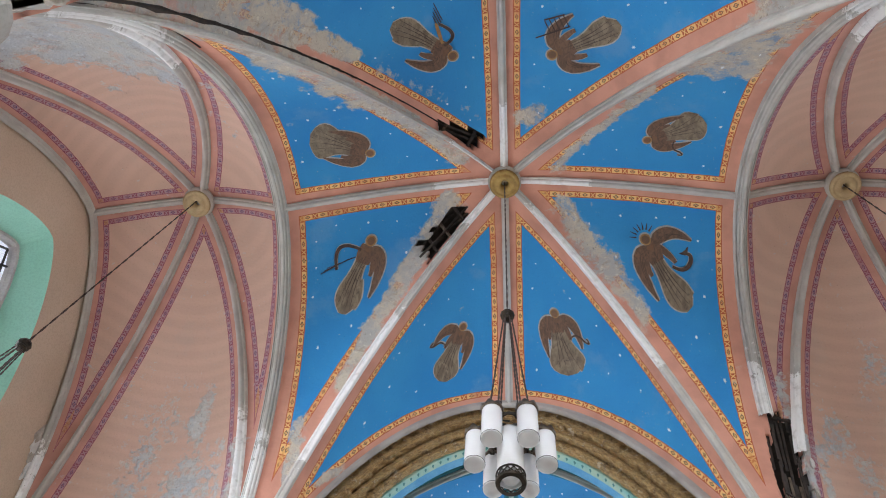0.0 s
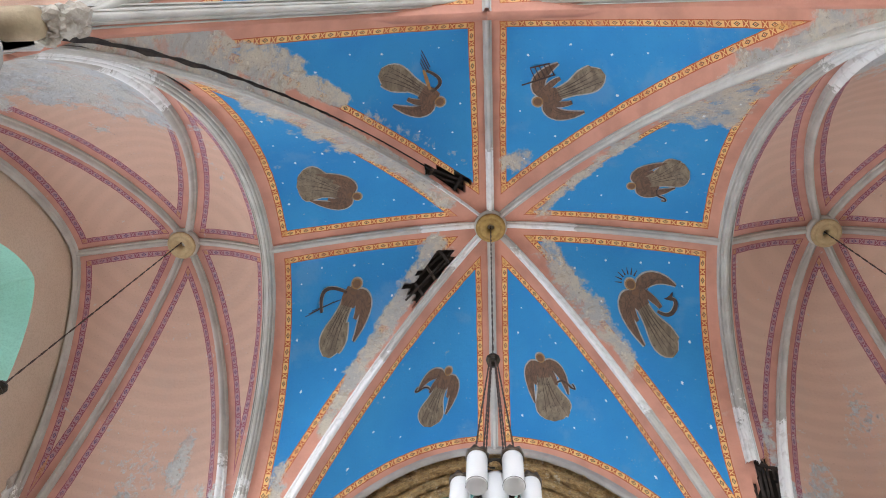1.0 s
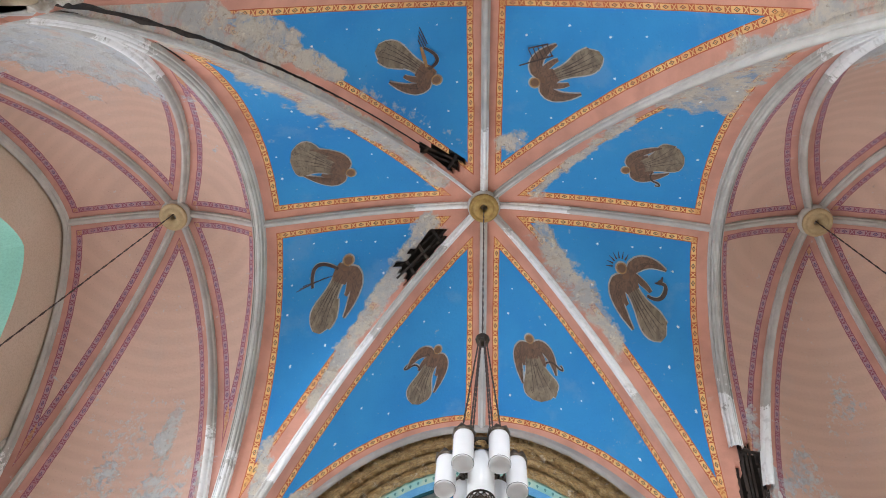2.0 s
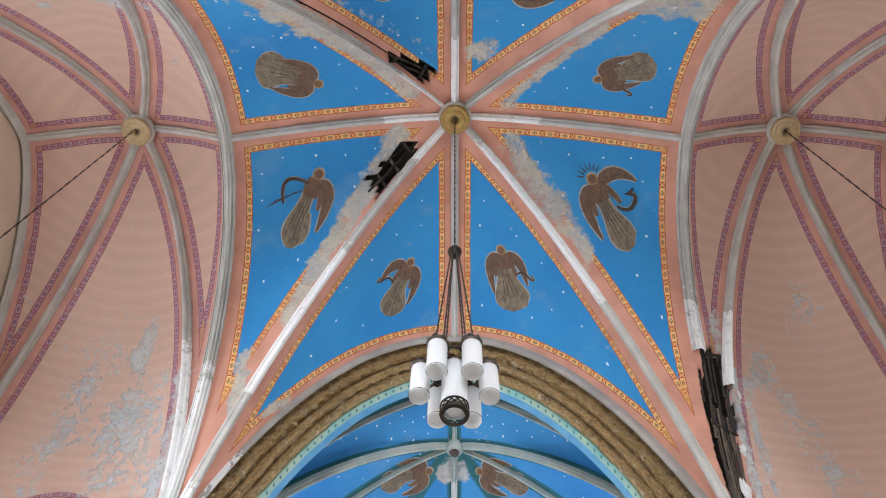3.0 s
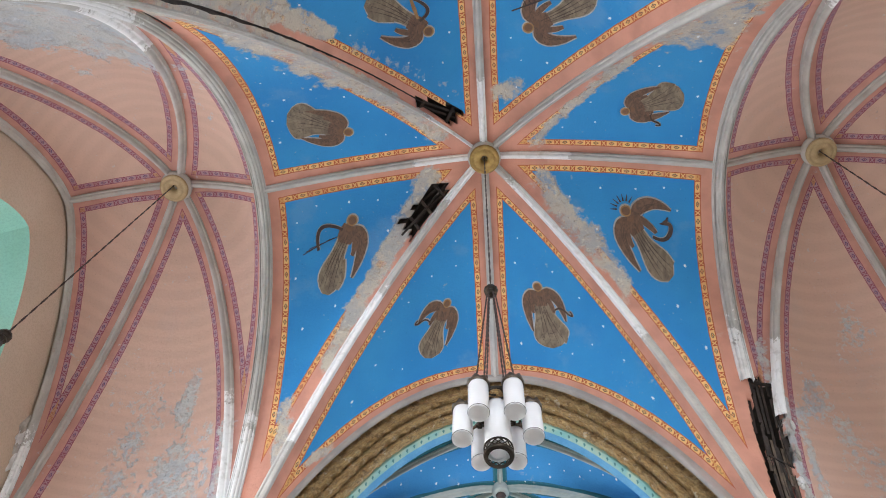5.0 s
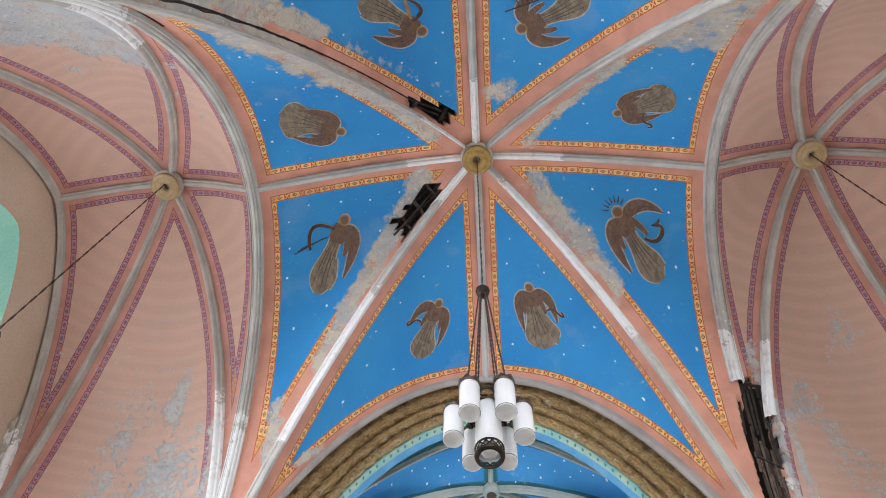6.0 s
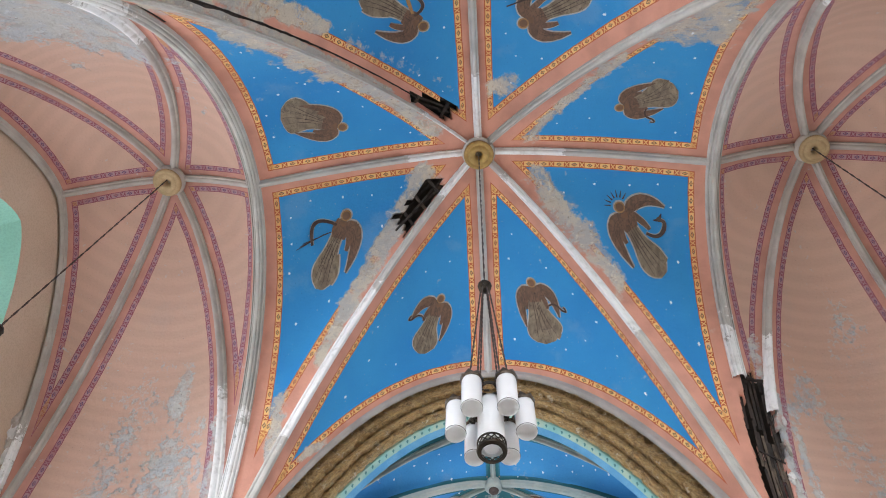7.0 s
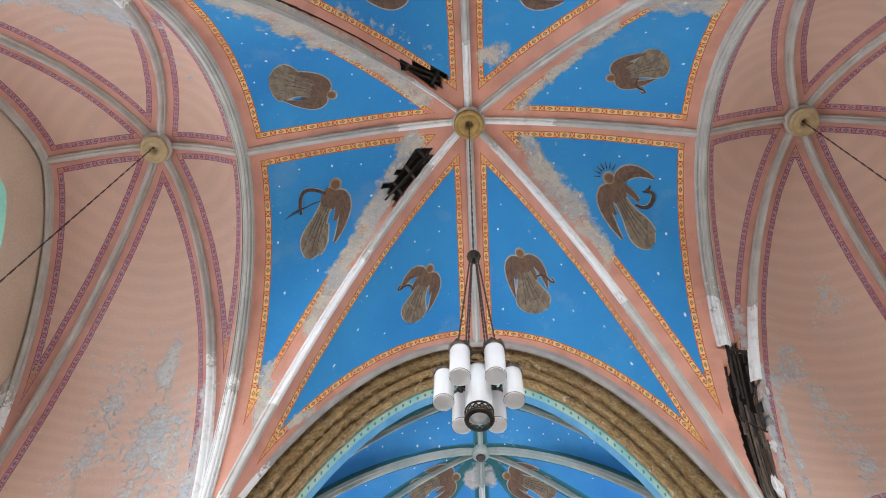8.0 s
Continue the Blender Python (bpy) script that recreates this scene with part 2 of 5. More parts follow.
def fold_material(name, a, b, dark, scale=9.0):
    """Painted drapery: long soft folds in worn brown."""
    n = Nodes(name, 0.85)
    f = n.noise(scale, 4, 0.6, (1.0, 0.45, 0.45), 1.2)
    c = n.mix(n.step(f, 0.35, 0.65), a, b)
    c = n.mix(n.step(n.math("ABSOLUTE", n.math("SUBTRACT", n.noise(scale * 0.8, 3, 0.5, (1, 0.6, 0.6), 1.5), 0.5)), 0.010, 0.0), c, dark)
    c = n.mix(n.math("MULTIPLY", n.step(n.noise(30.0, 4), 0.55, 0.75), 0.3), c, dark)
    n.colour(c).bump(f, 0.1)
    return n.mat


ROBE = fold_material("painted_brown_drapery", (0.25, 0.195, 0.13), (0.15, 0.112, 0.075), (0.05, 0.035, 0.028))
WING = fold_material("painted_umber_wing", (0.18, 0.10, 0.06), (0.115, 0.068, 0.045), (0.04, 0.026, 0.022), 14)
RIM = plain("pale_painted_outline", (0.42, 0.42, 0.40), (0.32, 0.30, 0.28), 8, 0.9)
SKIN_TONE = plain("painted_tan_disc", (0.19, 0.10, 0.055), (0.15, 0.085, 0.05), 9, 0.9)
HALO = plain("painted_ochre_ring", (0.36, 0.20, 0.07), (0.28, 0.15, 0.06), 9, 0.8)
STAR = plain("white_star_paint", (0.80, 0.82, 0.82), (0.7, 0.73, 0.75), 9, 0.8)


def opal_material():
    n = Nodes("white_opal_glass", 0.25)
    c = n.mix(n.step(n.noise(5.0, 5), 0.4, 0.7), (0.98, 0.98, 0.98), (0.95, 0.95, 0.945))
    c = n.mix(n.step(n.noise(14.0, 6, 0.7), 0.66, 0.74), c, (0.42, 0.36, 0.28))
    n.colour(c)
    n.bsdf.inputs["Transmission Weight"].default_value = 0.0
    n.bsdf.inputs["Subsurface Weight"].default_value = 0.25
    n.bsdf.inputs["Subsurface Radius"].default_value = (0.05, 0.05, 0.05)
    glow = n.tree.nodes.new("ShaderNodeBsdfTranslucent")
    glow.inputs[0].default_value = (0.95, 0.95, 0.95, 1)
    both_ways = n.tree.nodes.new("ShaderNodeMixShader")
    both_ways.inputs[0].default_value = 0.2
    n.tree.links.new(n.bsdf.outputs[0], both_ways.inputs[1])
    n.tree.links.new(glow.outputs[0], both_ways.inputs[2])
    n.tree.links.new(both_ways.outputs[0], n.tree.nodes["Material Output"].inputs[0])
    return n.mat


OPAL = opal_material()
glass = Nodes("window_glass", 0.1)
glass.bsdf.inputs["Transmission Weight"].default_value = 1.0
glass.colour((0.9, 0.95, 1.0, 1))
GLASS = glass.mat


# ---------------- building helpers ----------------
def thing(name, place=(0, 0, 0), **tags):
    ob = new(name)
    ob.location = place
    ob.empty_display_size = 0.2
    return tagged(ob, **tags)


def mesh_ob(name, verts, faces, material, parent=None, label="", smooth=True, attrs=None):
    me = bpy.data.meshes.new(name)
    me.from_pydata([tuple(v) for v in verts], [], faces)
    for m in material if isinstance(material, (list, tuple)) else (material,):
        me.materials.append(m)
    for key, values in (attrs or {}).items():
        a = me.attributes.new(key, "FLOAT", "POINT")
        a.data.foreach_set("value", np.asarray(values, dtype=np.float32))
    if smooth:
        me.polygons.foreach_set("use_smooth", [True] * len(me.polygons))
    me.update()
    ob = new(name, me)
    if parent:
        ob.parent = parent
        ob.matrix_parent_inverse = Matrix.Translation(-parent.location)
    if label:
        ob["label"] = label
    return ob


def part(name, bm, material, parent, label="", smooth=False):
    me = bpy.data.meshes.new(name)
    bm.to_mesh(me)
    bm.free()
    for m in material if isinstance(material, (list, tuple)) else (material,):
        me.materials.append(m)
    if smooth:
        me.polygons.foreach_set("use_smooth", [True] * len(me.polygons))
    ob = new(name, me)
    if parent:
        ob.parent = parent
        ob.matrix_parent_inverse = Matrix.Translation(-parent.location) if not parent.parent else Matrix.Identity(4)
    if label:
        ob["label"] = label
    return ob


def lathe(profile, centre, steps=32, axis_dir=None):
    """A bmesh turned round the upright through centre, from (radius, height) pairs."""
    bm = bmesh.new()
    rings = []
    for r, z in profile:
        rings.append([bm.verts.new((centre[0] + r * math.cos(2 * math.pi * i / steps), centre[1] + r * math.sin(2 * math.pi * i / steps), centre[2] + z)) for i in range(steps)])
    for a, b in zip(rings, rings[1:]):
        for i in range(steps):
            bm.faces.new((a[i], a[(i + 1) % steps], b[(i + 1) % steps], b[i]))
    bmesh.ops.remove_doubles(bm, verts=bm.verts, dist=1e-5)
    bmesh.ops.recalc_face_normals(bm, faces=bm.faces)
    return bm


def tube(bm, points, radius, sides=6, swell=None):
    """A round rod along points, into bm."""
    pts = [Vector(p) for p in points]
    rings = []
    for i, p in enumerate(pts):
        t = (pts[min(i + 1, len(pts) - 1)] - pts[max(i - 1, 0)]).normalized()
        a = t.orthogonal().normalized()
        b = t.cross(a)
        k0 = radius * (swell[i % len(swell)] if swell else 1.0)
        rings.append([bm.verts.new(p + k0 * (math.cos(2 * math.pi * k / sides) * a + math.sin(2 * math.pi * k / sides) * b)) for k in range(sides)])
    for r, q in zip(rings, rings[1:]):
        for k in range(sides):
            bm.faces.new((r[k], r[(k + 1) % sides], q[(k + 1) % sides], q[k]))
    bm.faces.new(rings[0][::-1])
    bm.faces.new(rings[-1])
    return bm


def board(bm, a, b, width, thick, side):
    """A flat board from a to b; side: the way its width goes."""
    a, b, side = Vector(a), Vector(b), Vector(side).normalized()
    t = (b - a).normalized()
    side = (side - t * side.dot(t)).normalized()
    up = t.cross(side)
    vs = []
    for p in (a, b):
        for i, j in ((-1, -1), (1, -1), (1, 1), (-1, 1)):
            vs.append(bm.verts.new(p + side * (i * width / 2) + up * (j * thick / 2)))
    for f in ((0, 1, 2, 3), (7, 6, 5, 4), (0, 4, 5, 1), (1, 5, 6, 2), (2, 6, 7, 3), (3, 7, 4, 0)):
        bm.faces.new([vs[i] for i in f])
    return bm


def block(bm, lo, hi):
    vs = [bm.verts.new((x, y, z)) for x in (lo[0], hi[0]) for y in (lo[1], hi[1]) for z in (lo[2], hi[2])]
    for f in ((0, 1, 3, 2), (4, 6, 7, 5), (0, 4, 5, 1), (2, 3, 7, 6), (0, 2, 6, 4), (1, 5, 7, 3)):
        bm.faces.new([vs[i] for i in f])
    return bm


# ---------------- the vault's curves ----------------
def bow(s, a, b):
    return max(1 - min(s, 1.0) ** a, 0.0) ** b


def diag(s):
    return ZS + (1 - ZS) * bow(s, 1.5, 0.6)


def side_arch(s):
    return ZS + 0.48 * bow(s, 1.85, 0.5)


def back_arch(s):
    return ZS + 0.475 * bow(s, 1.5, 0.55)


def front_arch(s):
    return ZS + 0.449 * bow(s, 2.05, 0.67)


def ridge_height(s, front):
    return 1 - 0.105 * s ** 1.5 - (0.026 * s ** 6 if front else 0.0)


def aisle_rib(s):
    return ZS + (0.9475 - ZS) * bow(s, 1.7, 0.55)


def wall_arch(s):
    return ZS + 0.48 * bow(s, 1.5, 0.55)


def course(t, w, rib, arch, crown, foot, ridge):
    """Height on a web whose courses run straight from rib to arch: t along both, w from rib to arch."""
    flat = (1 - w) * crown + w * foot
    return (1 - w) * rib + w * arch + (1 - t) * (ridge - flat) + 0.006 * 4 * w * (1 - w) * (1 - t)


def nave_height(x, y):
    p, q = min(abs(x) / W, 1.0), min(abs(y - YC) / L, 1.0)
    t, w = min(p, q), abs(p - q) / max(1 - min(p, q), 1e-6)
    if p >= q:
        return course(t, w, diag(t), side_arch(t), 1.0, 0.90, 1 - 0.1 * w ** 1.5)
    front = y > YC
    return course(t, w, diag(t), front_arch(t) if front else back_arch(t), 1.0, 0.869 if front else 0.895, ridge_height(w, front))


def aisle_height(x, y):
    crown = BX[-1 if x < 0 else 1]
    dx = abs(x) - crown
    p, q = min(abs(dx) / (crown - W if dx < 0 else XW - crown), 1.0), min(abs(y - YC) / L, 1.0)
    if p >= q:
        w = (p - q) / max(1 - q, 1e-6)
        return course(q, w, aisle_rib(q), side_arch(q) if dx < 0 else wall_arch(q), 0.9475, 0.90, 0.9475 - 0.0475 * w ** 1.5)
    v = p / q
    return aisle_rib(q) + (0.565 + 0.3825 * bow(q, 1.7, 0.6) - aisle_rib(q)) * (1 - v * v)


def smooth_end(n):
    """Parameters 0..1, closer together towards 1, where the curves grow steep."""
    return [1 - (1 - i / n) ** 1.8 for i in range(n + 1)]


def lengths(points):
    p = np.array([tuple(q) for q in points])
    return p, np.r_[0, np.cumsum(np.linalg.norm(np.diff(p, axis=0), axis=1))]


def web(f, curves, material, parent, wear=(), holes=(), ns=64, nv=44, starts=(0.18, 0.27, 0.27), whole=False, tip="first"):
    """One cell of the vault. f(s, v): its place; curves: up to three bounding curves; wear: (x0, y0, x1, y1, radius, strength) in
    plan; holes: (x0, y0, x1, y1, half width) in plan, broken through."""
    ss, vs = smooth_end(ns), [1 - (1 - j / nv) ** 1.5 for j in range(nv + 1)]
    if whole:
        vs = [-v for v in vs[:0:-1]] + vs
        nv *= 2
    place = [[f(s, v) for v in vs] for s in ss]
    verts = [pt(*p) for row in place for p in row]
    plan = np.array([(p[0], p[1]) for row in place for p in row])
    co = np.array([tuple(v) for v in verts])
    attrs = {}
    for key, curve, start in zip("abc", list(curves) + [None] * 3, starts):
        if curve is None:
            attrs["d" + key], attrs["u" + key] = np.full(len(co), 9.0), np.zeros(len(co))
            continue
        p, run = lengths(curve)
        best, at = np.full(len(co), 99.0), np.zeros(len(co))
        for i in range(len(p) - 1):
            e = p[i + 1] - p[i]
            n2 = (e @ e) + 1e-12
            t = np.clip((co - p[i]) @ e / n2, 0, 1)
            d = np.linalg.norm(co - p[i] - t[:, None] * e, axis=1)
            hit = d < best
            best[hit], at[hit] = d[hit], (run[i] + t * math.sqrt(n2))[hit]
        attrs["d" + key], attrs["u" + key] = best - start, at
    mark = np.zeros(len(co))
    rough = np.array([0.45 * noise.noise(Vector(p) * 1.1) + 0.5 * noise.noise(Vector(p) * 3.6) + 0.3 * noise.noise(Vector(p) * 9.0) for p in co]) if wear else 0
    for x0, y0, x1, y1, r, k, *_ in wear:
        a, e = np.array((x0, y0)), np.array((x1 - x0, y1 - y0))
        t = np.clip((plan - a) @ e / (e @ e + 1e-12), 0, 1)
        d = np.linalg.norm(plan - a - t[:, None] * e, axis=1)
        d = d * (1 + rough)
        mark = np.maximum(mark, k * np.clip(1.35 - d / r, 0, 1))
    attrs["wear"] = mark
    faces = []
    rnd = random.Random(4)
    for i in range(ns):
        for j in range(nv):
            q = [i * (nv + 1) + j, i * (nv + 1) + j + 1, (i + 1) * (nv + 1) + j + 1, (i + 1) * (nv + 1) + j]
            if tip == "first" and i == 0:
                q = [q[0], q[2], q[3]]
            if tip == "last" and i == ns - 1:
                q = [q[0], q[1], q[2]]
            c = plan[q].mean(axis=0)
            torn = False
            for x0, y0, x1, y1, hw in holes:
                a, e = np.array((x0, y0)), np.array((x1 - x0, y1 - y0))
                t = (c - a) @ e / (e @ e)
                d = abs((c - a) @ np.array((-e[1], e[0])) / math.sqrt(e @ e))
                torn |= 0 < t < 1 and d < hw * (0.85 + 0.3 * rnd.random())
            if not torn:
                faces.append(q)
    # the painted side looks down
    a, b, c = (co[faces[len(faces) // 2]][k] for k in range(3))
    if np.cross(b - a, c - a)[2] > 0:
        faces = [q[::-1] for q in faces]
    ob = mesh_ob("web", verts, faces, material, parent, attrs=attrs)
    solid = ob.modifiers.new("thickness", "SOLIDIFY")
    solid.thickness, solid.offset = 0.14, -1.0
    return ob


# half profiles of the mouldings: (sideways, downwards) in metres
def rib_profile(width, depth):
    """Side fillets, a hollow either side and a broad middle roll."""
    w, d = width / 2, depth
    half = [(w, -0.05), (w, d * 0.26), (w * 0.86, d * 0.34), (w * 0.70, d * 0.32), (w * 0.60, d * 0.40), (w * 0.55, d * 0.62), (w * 0.46, d * 0.82),
            (w * 0.34, d * 0.96), (w * 0.18, d * 1.05), (0, d * 1.08)]
    return half + [(-b, n) for b, n in half[-2::-1]]


def sweep(name, points, profile, material, parent, across, bare_lit=(), label="", out=None, rough=0.0):
    """A moulding along points; across: the level way across it."""
    pts, run = lengths(points)
    across = Vector(across).normalized()
    verts, mark, ua, ub = [], [], [], []
    total = run[-1]
    for i in range(len(pts)):
        t = Vector(pts[min(i + 1, len(pts) - 1)] - pts[max(i - 1, 0)]).normalized()
        down = t.cross(across)
        if out is not None:
            if down.dot(Vector(out) - Vector(pts[i])) < 0:
                down = -down
        elif down.z > 0:
            down = -down
        f = run[i] / total
        b = max([0.0] + [min(1.0, 0.5 + (f - lo) / 0.14 if lo > 0 else 1.0, 0.5 + (hi - f) / 0.14 if hi < 1 else 1.0) for lo, hi in bare_lit])
        for j, (side, n) in enumerate(profile):
            p = Vector(pts[i]) + across * side + down * n
            if rough:
                p += (down - across * 0.8) * rough * (0.8 * noise.noise(p * 6.0) + 0.7 * noise.noise(p * 15.0) + 0.35 * math.sin(run[i] * 26 + 1.2 * abs(j % 7 - 3)))
            verts.append(p)
            mark.append(b), ua.append(run[i]), ub.append(j / (len(profile) - 1))
    k = len(profile)
    faces = [(i * k + j, i * k + j + 1, (i + 1) * k + j + 1, (i + 1) * k + j) for i in range(len(pts) - 1) for j in range(k - 1)]
    return mesh_ob(name, verts, faces, material, parent, label, smooth=False, attrs={"bare_lit": mark, "ua": ua, "ub": ub})


def line(f, n=48):
    return [pt(*f(s)) for s in smooth_end(n)]


def both(f, n=40):
    """A whole arch from one half's curve f(k, s)."""
    ss = smooth_end(n)
    return [pt(*f(-1, s)) for s in ss[::-1]] + [pt(*f(1, s)) for s in ss[1:]]


BOSS = [(0.055, 0.12), (0.055, -0.05), (0.075, -0.10), (0.12, -0.12), (0.17, -0.105), (0.185, -0.085), (0.20, -0.10), (0.235, -0.10), (0.255, -0.07), (0.25, -0.03), (0.22, 0.0), (0.23, 0.15)]


def boss(x, y, z, parent, scale=1.0, gilt=None):
    c = pt(x, y, z) - Vector((0, 0, 0.09))
    part("boss", lathe([(r * scale, h * scale - 0.06) for r, h in BOSS], c, 40), gilt or OCHRE, parent, "gilded round boss with a dark hole", True)
    part("boss_collar", lathe([(0.27 * scale, 0.06), (0.285 * scale, 0.0), (0.265 * scale, -0.05), (0.2 * scale, -0.04)], c, 40), AISLE_RIB, parent, "", True)


def nave_bay(yc, parent, wear, holes, bare_lit_runs):
    for kx in (-1, 1):
        for ky in (-1, 1):
            def side_cell(s, v):
                x, y = kx * W * (s + (1 - s) * v), ky * L * s
                return x, yc + y, nave_height(x, YC + y)

            def end_cell(s, v):
                x, y = kx * W * s, ky * L * (s + (1 - s) * v)
                return x, yc + y, nave_height(x, YC + y)

            ridge_x = line(lambda s: (kx * W * s, yc, 1 - 0.1 * s ** 1.5))
            ridge_y = line(lambda s: (0, yc + ky * L * s, ridge_height(s, ky > 0)))
            dg = line(lambda s: (kx * W * s, yc + ky * L * s, diag(s)))
            arch_x = line(lambda s: (kx * W, yc + ky * L * s, side_arch(s)))
            arch_y = line(lambda s: (kx * W * s, yc + ky * L, front_arch(s) if ky > 0 else back_arch(s)))
            web(side_cell, (ridge_x, dg, arch_x), BLUE_WEB, parent, [w for w in wear if w[6:] != ("end",)], holes, tip="last")
            web(end_cell, (ridge_y, dg, arch_y), BLUE_WEB, parent, [w for w in wear if w[6:] != ("side",)], holes, tip="last", starts=(0.18, 0.27, 0.17 if ky > 0 else 0.15))
            sweep("rib", dg, rib_profile(0.055, 0.055) if bare_lit_runs and kx < 0 and ky < 0 else rib_profile(0.125, 0.10), RIB, parent, Vector((-ky * L, kx * W, 0)), bare_lit_runs.get((kx, ky), ()))
    for k in (-1, 1):
        sweep("rib", line(lambda s: (k * W * s, yc, 1 - 0.1 * s ** 1.5)), rib_profile(0.115, 0.07), RIB, parent, (0, 1, 0), bare_lit_runs.get((k, 0), ()))
        sweep("rib", line(lambda s: (0, yc + k * L * s, ridge_height(s, k > 0))), rib_profile(0.13, 0.08), RIB, parent, (1, 0, 0), bare_lit_runs.get((0, k), ()))
    boss(0, yc, 1.0, parent, 1.0)


def aisle_bay(kx, yc, parent, wear, holes, bare_lit_runs):
    bx = BX[kx]
    EN, EW = bx - W, XW - bx                # its reach to the arcade and to the wall
    for kd in (-1, 1):                      # towards the arcade (-1), the wall (1)
        reach = EN if kd < 0 else EW
        arch = side_arch if kd < 0 else wall_arch
        for ky in (-1, 1):
            def side_cell(s, v):
                x, y = kx * (bx + kd * reach * (s + (1 - s) * v)), ky * L * s
                return x, yc + y, aisle_height(x, YC + y)

            ridge = line(lambda s: (kx * (bx + kd * reach * s), yc, 0.9475 - 0.0475 * s ** 1.5))
            rib = line(lambda s: (kx * (bx + kd * reach * s), yc + ky * L * s, aisle_rib(s)))
            edge = line(lambda s: (kx * XW if kd > 0 else kx * W, yc + ky * L * s, arch(s)))
            web(side_cell, (ridge, rib, edge), PINK_WEB, parent, wear, holes, ns=56, nv=36, starts=(0.15, 0.17, 0.19), tip="last")
            if kd < 0 < ky and "cut" in bare_lit_runs:      # the foot of this one has fallen away
                rib = [pt(kx * (bx + kd * reach * s), yc + ky * L * s, aisle_rib(s)) for s in [bare_lit_runs["cut"] * i / 40 for i in range(41)]]
            sweep("rib", rib, rib_profile(0.125, 0.10), AISLE_RIB, parent, Vector((-ky * L, kx * kd * reach, 0)), bare_lit_runs.get((kd, ky), ()))
        sweep("rib", line(lambda s: (kx * (bx + kd * reach * s), yc, 0.9475 - 0.0475 * s ** 1.5)), rib_profile(0.11, 0.07), AISLE_RIB, parent, (0, 1, 0))
    for ky in (-1, 1):
        def end_cell(s, v):
            x, y = kx * (bx + (EW if v > 0 else EN) * s * v), ky * L * s
            return x, yc + y, aisle_height(x, YC + y)

        inner, outer = (line(lambda s: (kx * (bx + r * s), yc + ky * L * s, aisle_rib(s))) for r in (-EN, EW))
        foot = [pt(*end_cell(1.0, -0.9 + 0.05 * i)) for i in range(37)]
        web(end_cell, (inner, outer, foot), PINK_WEB, parent, wear, holes, ns=56, nv=32, starts=(0.17, 0.17, 0.02), whole=True)
    boss(kx * bx, yc, 0.9475, parent, 0.92, PALE_OCHRE)


# ---------------- setting: floor, walls, added roof ----------
X1, Y0, Y1 = XW * U, -19.5, 13.6
part("floor", block(bmesh.new(), (-X1 - 0.6, Y0, -0.3), (X1 + 0.6, Y1, 0.0)), FLOOR, None)
tagged(bpy.data.objects["floor"], "worn pale stone church floor", "floor", kind="structure")
# unseen cover, added to keep the sky's light off the vaults' upper side
part("roof", block(bmesh.new(), (-X1 - 0.6, Y0, 15.2), (X1 + 0.6, Y1 + 0.4, 15.5)), LIGHT_COVER, None)
tagged(bpy.data.objects["roof"], "unseen dark roof added above the vaults to block light", "roof", kind="structure")

WIN_Y, WIN_HALF, WIN_SPRING, WIN_TOP = YC, 0.165, 0.52, 0.812


def window_outline(half, spring, top, sill, n=18):
    """A pointed opening's outline in (y, z), from sill corner round to sill corner, in vault heights."""
    arc = [(half * (1 - s), spring + (top - spring) * bow(1 - s, 1.45, 0.62)) for s in [i / n for i in range(n + 1)]]
    right = [(half, sill)] + arc
    return right + [(-a, b) for a, b in right[-2::-1]]


